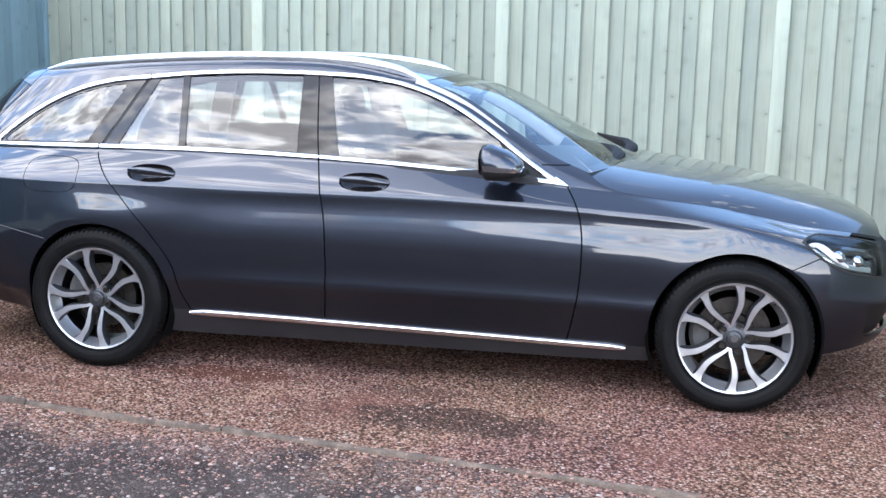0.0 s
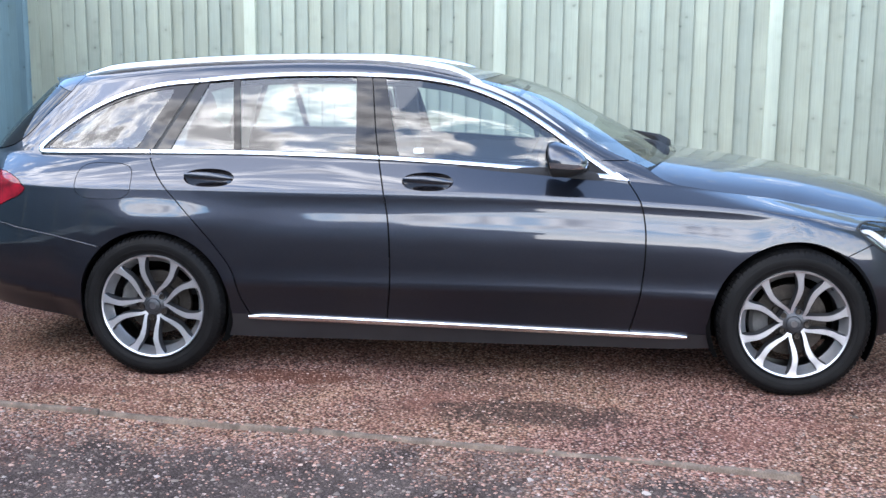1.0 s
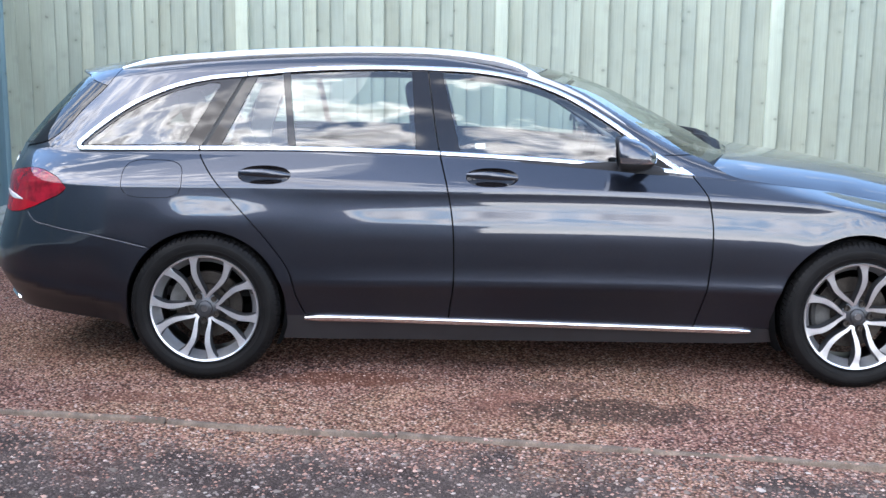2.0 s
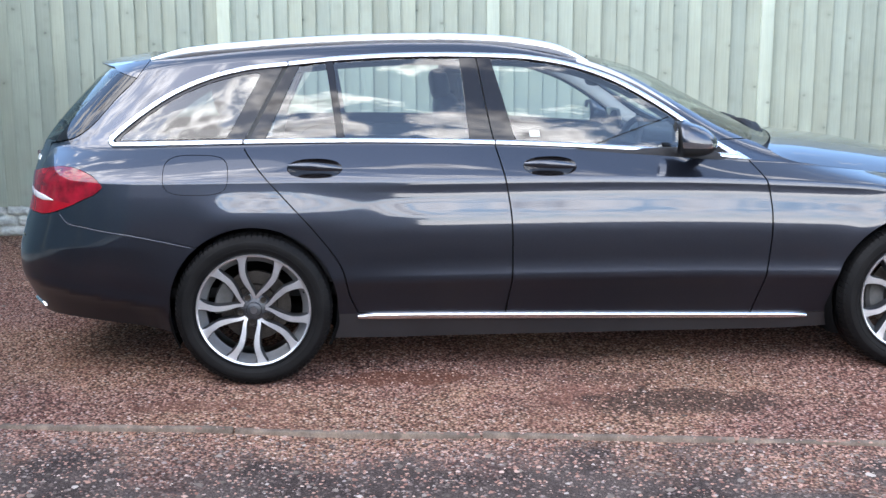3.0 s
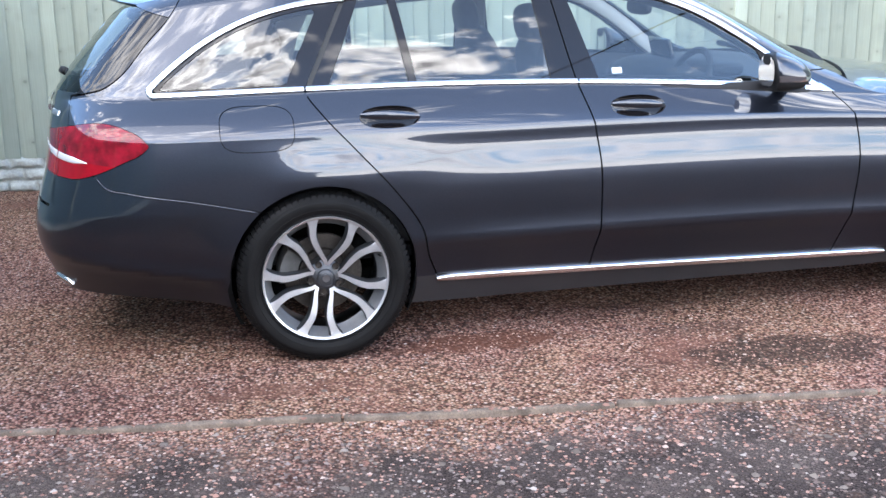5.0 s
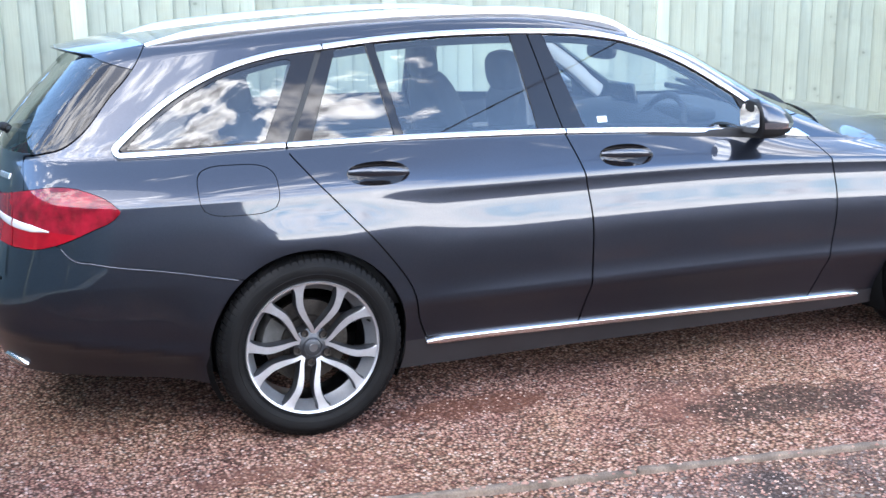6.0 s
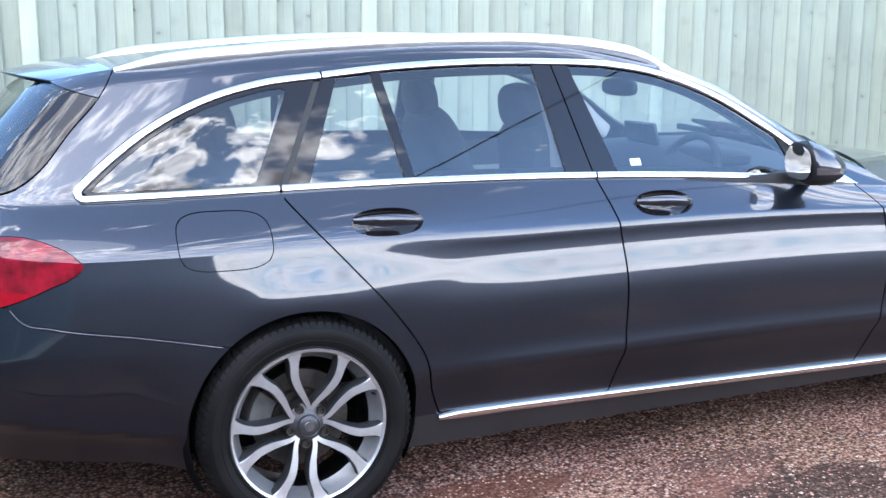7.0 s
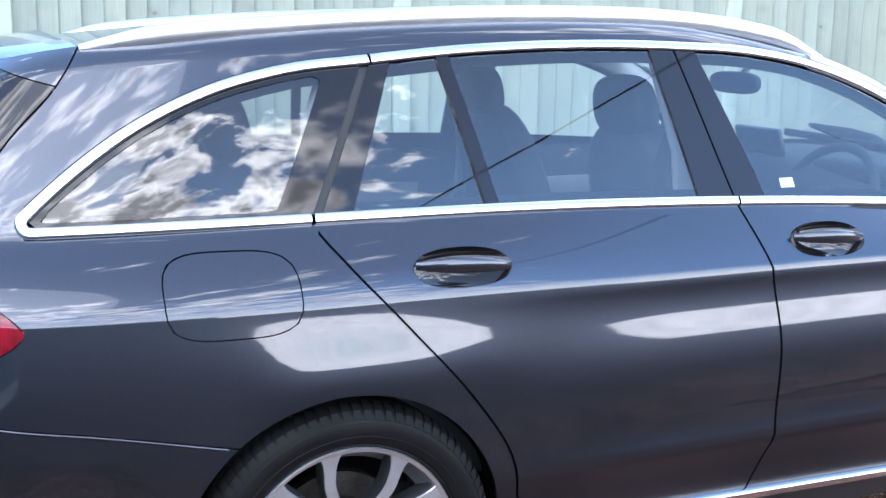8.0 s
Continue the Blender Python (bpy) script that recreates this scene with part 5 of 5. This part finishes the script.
raw("backrest", v, f, LEATHER, bench)
for dy in (-0.40, 0.0, 0.40):
    v, f = blob((0.10, 0.25, 0.16 if dy else 0.11), (-0.135, CY + dy, 1.165 if dy else 1.12), 3.0, turn=(0, -14, 0))
    head = raw("headrest", v, f, LEATHER, bench)
    for q in (-0.05, 0.05):
        raw("headrest_post", *sweep([(-0.125, CY + dy + q, 1.05), (-0.13, CY + dy + q, 1.12)], oval(0.010, 0.010, 8), up=(1, 0, 0)), CHROME, head, "chrome headrest post")
part("load_cover", box((0.62, 1.20, 0.02), (-0.52, CY, 0.94), 0.006), CABIN, car, "black load area cover")
v, f = blob((0.55, 1.42, 0.30), (1.93, CY, 0.84), 4.5, shape=lambda p: Vector((p.x, p.y, p.z + 0.03 * math.cos(p.y * 4))))
dash = raw("dashboard", v, f, CABIN, car, "black moulded dashboard")
v, f = blob((0.16, 0.36, 0.07), (1.80, CY - 0.37, 0.99), 3.0)
raw("instrument_hood", v, f, CABIN, dash)
part("centre_screen", box((0.02, 0.22, 0.13), (1.72, CY, 1.03), 0.008, turn=(0, -15, 0)), GLOSS_BLACK, dash, "black tablet-like centre screen")
part("centre_console", box((0.9, 0.26, 0.30), (1.25, CY, 0.55), 0.04, seg=3), CABIN, car)
n = 40
ring = [(1.66 + 0.185 * 0.42 * math.sin(2 * math.pi * i / n), CY - 0.37 + 0.185 * math.cos(2 * math.pi * i / n), 0.895 + 0.185 * 0.905 * math.sin(2 * math.pi * i / n)) for i in range(n + 1)]
v, f = sweep(ring, oval(0.030, 0.028, 10), up=(-0.9, 0, 0.42), cap=False)
sw = raw("steering_wheel", v, f, LEATHER, car, "black leather steering wheel")
v, f = blob((0.06, 0.15, 0.12), (1.675, CY - 0.37, 0.89), 2.6, turn=(0, -25, 0))
raw("boss", v, f, CABIN, sw)
for dy, dz in ((-0.10, 0.0), (0.10, 0.0), (0.0, -0.10)):
    raw("spoke", *sweep([(1.672, CY - 0.37 + dy * 0.5, 0.89 + dz * 0.5), (1.665 + dz * 0.42, CY - 0.37 + dy * 1.75, 0.895 + dz * 1.6)], oval(0.02, 0.04, 8), up=(1, 0, 0.1)), CHROME if dz else CABIN, sw)
v, f = blob((0.05, 0.24, 0.07), (1.60, CY, 1.235), 3.0)
im = raw("interior_mirror", v, f, CABIN, car, "black interior mirror on the windscreen")
raw("mirror_stalk", *sweep([(1.615, CY, 1.25), (1.67, CY, 1.30)], oval(0.02, 0.02, 8), up=(1, 0, 0)), CABIN, im)
for side in (1, -1):
    for a, b, name in ((0.12, 0.98, "rear_door_trim"), (1.10, 2.05, "front_door_trim")):
        yy = CY - side * 0.775
        v, f = blob((b - a, 0.06, 0.56), ((a + b) / 2, yy, 0.69), 6.0)
        card = raw(name, v, f, CABIN, car, "black door lining with pale insert")
        part("insert", box(((b - a) * 0.62, 0.012, 0.10), ((a + b) / 2, yy + side * 0.03, 0.80), 0.005), mat("grey_wood_insert", (0.20, 0.19, 0.18), 0.35, vary=0.2, scale=12), card, "brushed grey door insert")
    v, f = sweep([(0.99, CY - side * 0.70, 0.62), (0.985, CY - side * 0.64, 1.10), (0.965, CY - side * 0.545, 1.33)], oval(0.04, 0.12, 12, 3), up=(1, 0, 0))
    raw("door_pillar_lining", v, f, LINING_GREY, car, "pale cloth pillar lining")
    v, f = sweep([(-0.04, CY - side * 0.66, 0.8), (0.04, CY - side * 0.60, 1.12), (0.12, CY - side * 0.51, 1.31)], oval(0.12, 0.04, 12, 3), up=(0, side, 0))
    raw("rear_pillar_lining", v, f, LINING, car, "pale cloth pillar lining")
    lean_ = [shell(x, float(chrome_top(x)) - 0.012, side) + np.array([0.0, side * 0.045, 0.0]) for x in np.linspace(1.40, 1.98, 14)]
    v, f = sweep(lean_, oval(0.05, 0.075, 12, 3))
    raw("windscreen_pillar_lining", v, f, LINING, car, "pale cloth pillar lining")
    # belt and its runner
    v, f = sweep([(0.965, CY - side * 0.615, 1.22), (0.93, CY - side * 0.56, 1.02), (1.02, CY - side * 0.60, 0.62)], oval(0.004, 0.045, 6), up=(1, 0, 0))
    raw("seat_belt", v, f, CABIN, car)
# sticker inside the driver's glass
raw("window_sticker", [shell(x, z) + np.array([0, 0.010, 0]) for x, z in ((1.170, 1.018), (1.212, 1.018), (1.212, 1.040), (1.170, 1.040))], [(0, 1, 2, 3)], PAPER, car, "small white sticker inside the door glass")


# ---- fence: feather-edge panels between pale posts on rock-faced gravel boards ----
BAY = 1.898
BOARDS = 18


def board_mesh(width, height, seed):
    """A feather-edge board: thick at one edge, thin at the other, slightly bowed."""
    rnd = random.Random(seed)
    bow, cup = rnd.uniform(-0.004, 0.004), rnd.uniform(-0.002, 0.002)
    verts = []
    for k in range(7):
        z = height * k / 6
        o = bow * math.sin(math.pi * k / 6) + cup * (k / 6)
        verts += [(0, -0.004 + o, z), (0.004, -0.006 + o, z), (width - 0.003, -0.020 + o, z), (width, -0.018 + o, z), (width - 0.009, -0.0105, z), (width - 0.009, 0.0, z), (0, 0.0, z)]
    faces = [(k * 7 + q, k * 7 + (q + 1) % 7, k * 7 + 7 + (q + 1) % 7, k * 7 + 7 + q) for k in range(6) for q in range(7)]
    faces += [tuple(range(6, -1, -1)), tuple(42 + q for q in range(7))]
    me = bpy.data.meshes.new("board")
    me.from_pydata(verts, [], faces)
    me.materials.append(BOARD)
    return me


BOARD_MESHES = [board_mesh(0.125, 2.15, n) for n in range(6)]


def fence_post(x, y, turn):
    bm = box((0.094, 0.10, 2.80), (0, 0, 1.16), 0.012)
    ob = part("fence_post", bm, POST)
    ob.matrix_basis = pose(x, y, 0, 0, 0, turn)
    return tagged(ob, "pale green painted square fence post", "fence post", "fence posts")


def gravel_board(a, b):
    """Concrete plank under a panel, cast with a rough stone face."""
    d = b - a
    n, m_ = 150, 26
    verts, faces = [], []
    for back in (0, 1):
        for i in range(n + 1):
            for j in range(m_ + 1):
                x, z = (d.length - 0.10) * i / n + 0.05, 0.235 * j / m_
                row = min(int(z / 0.0785), 2)
                along = (x + 0.083 * row + 0.02 * math.sin(9 * x + row)) % 0.19
                rim = min(along, 0.19 - along, z - 0.0785 * row, 0.0785 * (row + 1) - z)
                rough_ = 0.006 + 0.026 * float(smooth(rim, 0.003, 0.024)) + 0.012 * noise.noise(Vector((x * 13 + a.x, z * 17, 3.0))) + 0.008 * noise.noise(Vector((x * 41, z * 41 + a.x, 0)))
                verts.append((x, 0.02 if back else -rough_, z))
    w = m_ + 1
    half = (n + 1) * w
    for i in range(n):
        for j in range(m_):
            q = i * w + j
            faces.append((q, q + w, q + w + 1, q + 1))
            faces.append((half + q, half + q + 1, half + q + w + 1, half + q + w))
    for i in range(n):
        faces.append((i * w + m_, (i + 1) * w + m_, half + (i + 1) * w + m_, half + i * w + m_))
    ob = raw("gravel_board", verts, faces, ROCK_FACE, sharp=60)
    ob.matrix_basis = pose(a.x, a.y, 0, 0, 0, math.degrees(math.atan2(d.y, d.x)))
    return tagged(ob, "grey rock-faced concrete gravel board under fence", "gravel board", "gravel boards")


def fence_panel(a, b, seed, board_mat=None):
    """From post to post; the front faces the right-hand side of the way from a to b."""
    d = b - a
    turn = math.degrees(math.atan2(d.y, d.x))
    rnd = random.Random(seed)
    ob = part("timber_fence", box((d.length - 0.10, 0.03, 0.07), (d.length / 2, 0.018, 0.55), 0.004), BOARD)
    ob.matrix_basis = pose(a.x, a.y, 0.228, 0, 0, turn)
    tagged(ob, "sage green painted feather-edge timber fence panel", "fence panel", "fence panels")
    part("rail", box((d.length - 0.10, 0.03, 0.07), (d.length / 2, 0.018, 1.85), 0.004), BOARD, ob)
    step = (d.length - 0.094) / BOARDS
    for i in range(BOARDS):
        bd = new("board", BOARD_MESHES[rnd.randrange(6)])
        bd.parent = ob
        if board_mat:
            bd.material_slots[0].link = "OBJECT"
            bd.material_slots[0].material = board_mat
        bd.matrix_basis = pose(0.047 + step * i - 0.020 + rnd.uniform(-0.004, 0.004), rnd.uniform(-0.003, 0.002), rnd.uniform(-0.004, 0.004), 0, rnd.uniform(-0.15, 0.15), -3.2)
    return ob


nodes_ = [FENCE_A - FENCE_DIR * BAY * k for k in range(1, -4, -1)]  # from the far right corner to the left one
back_line = list(reversed(nodes_))
left_end, right_end = back_line[0], back_line[-1]
turn_f = math.degrees(math.atan2(-FENCE_DIR.y, -FENCE_DIR.x))
for k, p in enumerate(back_line):
    post = fence_post(p.x, p.y, turn_f)
    if k == 0:
        post.data.materials[0] = BLUE_BOARD
        tagged(post, "blue-grey fence post in the corner", "fence post", "fence posts")
for k in range(len(back_line) - 1):
    fence_panel(back_line[k], back_line[k + 1], 10 + k)
    gravel_board(back_line[k], back_line[k + 1])
out = Vector((FENCE_DIR.y, -FENCE_DIR.x))
out = out if out.y < 0 else -out
# left run's nearer bays are unseen, added to darken the rear corner's reflections
for end, name_k, count, flip in ((left_end, 40, 5, True), (right_end, 60, 2, False)):
    for k in range(count):
        a, b = end + out * BAY * k, end + out * BAY * (k + 1)
        fence_post(b.x, b.y, turn_f + 90)
        ob = fence_panel(*((b, a) if flip else (a, b)), name_k + k, BLUE_BOARD if flip else None)
        if flip:
            tagged(ob, "blue-grey timber fence panel in the corner", "fence panel", "fence panels")
        gravel_board(*((b, a) if flip else (a, b)))


# ---- a long low outbuilding across the yard, mirrored in the paintwork ----
def outbuilding(x0, x1, y_front, y_back, eaves, ridge, hip):
    mid, ym = (x0 + x1) / 2, (y_front + y_back) / 2
    ob = part("outbuilding", box((x1 - x0, y_front - y_back, eaves), (mid, ym, eaves / 2), 0.02), DULL_BRICK)
    tagged(ob, "long low dull brick outbuilding with a slate roof", "building")
    a, b, c, d, e = x0 - 0.2, x1 + 0.2, y_front + 0.3, y_back - 0.3, eaves - 0.12
    v = [(a, c, e), (b, c, e), (b, d, e), (a, d, e), (a, c, e + 0.12), (b, c, e + 0.12), (b, d, e + 0.12), (a, d, e + 0.12), (a + hip, ym, ridge), (b - hip, ym, ridge)]
    f = [(3, 2, 1, 0), (0, 1, 5, 4), (1, 2, 6, 5), (2, 3, 7, 6), (3, 0, 4, 7), (4, 5, 9, 8), (5, 6, 9), (6, 7, 8, 9), (7, 4, 8)]
    raw("roof", v, f, SLATE, ob, "grey hipped slate roof", sharp=20)
    raw("gutter", *sweep([(a, c + 0.06, e + 0.07), (mid, c + 0.06, e + 0.06), (b, c + 0.06, e + 0.07)], oval(0.11, 0.10, 10)), BLACK_PLASTIC, ob)
    return ob


outbuilding(-45.0, 1.7, -17.0, -23.0, 2.4, 4.4, 3.6)


# ---- a service cable slung between two poles, high over the yard ----
ends = (Vector((-14.0, -23.42)), Vector((11.5, 5.81)))
path = [(*(ends[0].lerp(ends[1], k / 40)), 6.0 + 0.5 * ((k / 40 - 0.68) / 0.5) ** 2) for k in range(41)]
ob = raw("overhead_cable", *sweep(path, oval(0.024, 0.024, 8)), RUBBER_SEAL)
tagged(ob, "black service cable slung high over the yard", "cable")
for k, e in enumerate(ends):
    v, f = lathe([(0.0, 0.0), (0.085, 0.0), (0.11, 6.9), (0.0, 6.9)], 16)
    tall = path[-1][2] if k else path[0][2]
    ob = raw("cable_pole", [(x + e.x, z + e.y, tall + 0.2 - y * (tall + 0.5) / 6.9) for x, y, z in v], [q[::-1] for q in f], POST)
    tagged(ob, "plain round timber pole holding the cable", "pole", "cable poles")


# ---- loose chips and pebbles on the ground ----
def scatter(name, count, area, size, material, label, keep, seed, flat=0.55):
    rg = np.random.default_rng(seed)
    x, y = rg.uniform(area[0], area[1], count), rg.uniform(area[2], area[3], count)
    ok = keep(x, y, rg)
    x, y = x[ok], y[ok]
    n = len(x)
    base = np.array([(1, 0, 0), (0.25, 0.95, 0.1), (-0.9, 0.35, 0), (-0.55, -0.8, 0.08), (0.5, -0.85, 0), (0.1, 0.05, 0.9), (-0.3, 0.2, 0.75)])
    faces0 = np.array([(0, 1, 5), (1, 6, 5), (1, 2, 6), (2, 3, 6), (3, 5, 6), (3, 4, 5), (4, 0, 5)])
    p = base[None] * (1 + rg.uniform(-0.3, 0.3, (n, 7, 3)))
    p[..., 2] = p[..., 2] * flat
    k = rg.uniform(size[0], size[1], n) * rg.choice([0.8, 1.0, 1.35], n, p=[0.5, 0.38, 0.12])
    p *= k[:, None, None]
    a = rg.uniform(0, 6.283, n)
    c, s = np.cos(a)[:, None], np.sin(a)[:, None]
    tilt = rg.uniform(-0.35, 0.35, (n, 1))
    px, py, pz = p[..., 0], p[..., 1], p[..., 2]
    pz = pz + px * tilt
    q = np.stack([px * c - py * s + x[:, None], px * s + py * c + y[:, None], pz + (np.where(np.abs(kerb_side(x, y)) < 0.016, 0.013, ground_z(x, y)) - 0.15 * k)[:, None]], -1)
    f = (faces0[None] + 7 * np.arange(n)[:, None, None]).reshape(-1, 3)
    me = bpy.data.meshes.new(name)
    me.from_pydata(q.reshape(-1, 3).tolist(), [], f.tolist())
    ob = link(name, me, material)
    return tagged(ob, label, "gravel", kind="stuff")


off_car = lambda x, y: ~((x > -0.95) & (x < 3.5) & (y > 0.35) & (y < 1.6))
away = lambda x, y: (np.hypot(x, y - 0.13) > 0.17) & (np.hypot(x - 2.84, y - 0.13) > 0.17) 
scatter("red_gravel", 42000, (-2.7, 4.6, -1.0, 3.0), (0.005, 0.0085), RED_CHIPS, "crushed red granite chips lying loose", lambda x, y, r: (kerb_side(x, y) > np.where(r.uniform(0, 1, len(x)) < 0.3, -0.02, 0.014)) & off_car(x, y) & away(x, y), 1)
scatter("red_gravel", 44000, (-2.6, 4.6, -2.3, -0.3), (0.004, 0.0105), RED_CHIPS, "crushed red granite chips trodden into soil", lambda x, y, r: (kerb_side(x, y) < np.where(r.uniform(0, 1, len(x)) < 0.35, 0.0, -0.014)) & (r.uniform(0, 1, len(x)) < np.exp(kerb_side(x, y) / 0.42)), 2)
scatter("soil_gravel", 42000, (-2.6, 4.6, -2.3, -0.3), (0.003, 0.0105), SOIL_CHIPS, "grey-brown stone chips trodden into dark soil", lambda x, y, r: kerb_side(x, y) < -0.02, 5)
scatter("pale_pebbles", 4200, (-2.6, 4.6, -2.3, -0.3), (0.004, 0.017), PALE_STONES, "pale pebbles pressed into dark soil", lambda x, y, r: (kerb_side(x, y) < -0.04) & (r.uniform(0, 1, len(x)) < 0.75), 3)
scatter("pale_pebbles", 420, (-2.7, 4.6, -1.0, 3.0), (0.006, 0.014), PALE_STONES, "a few pale pebbles among red gravel", lambda x, y, r: (kerb_side(x, y) > 0.04) & off_car(x, y) & away(x, y), 4)
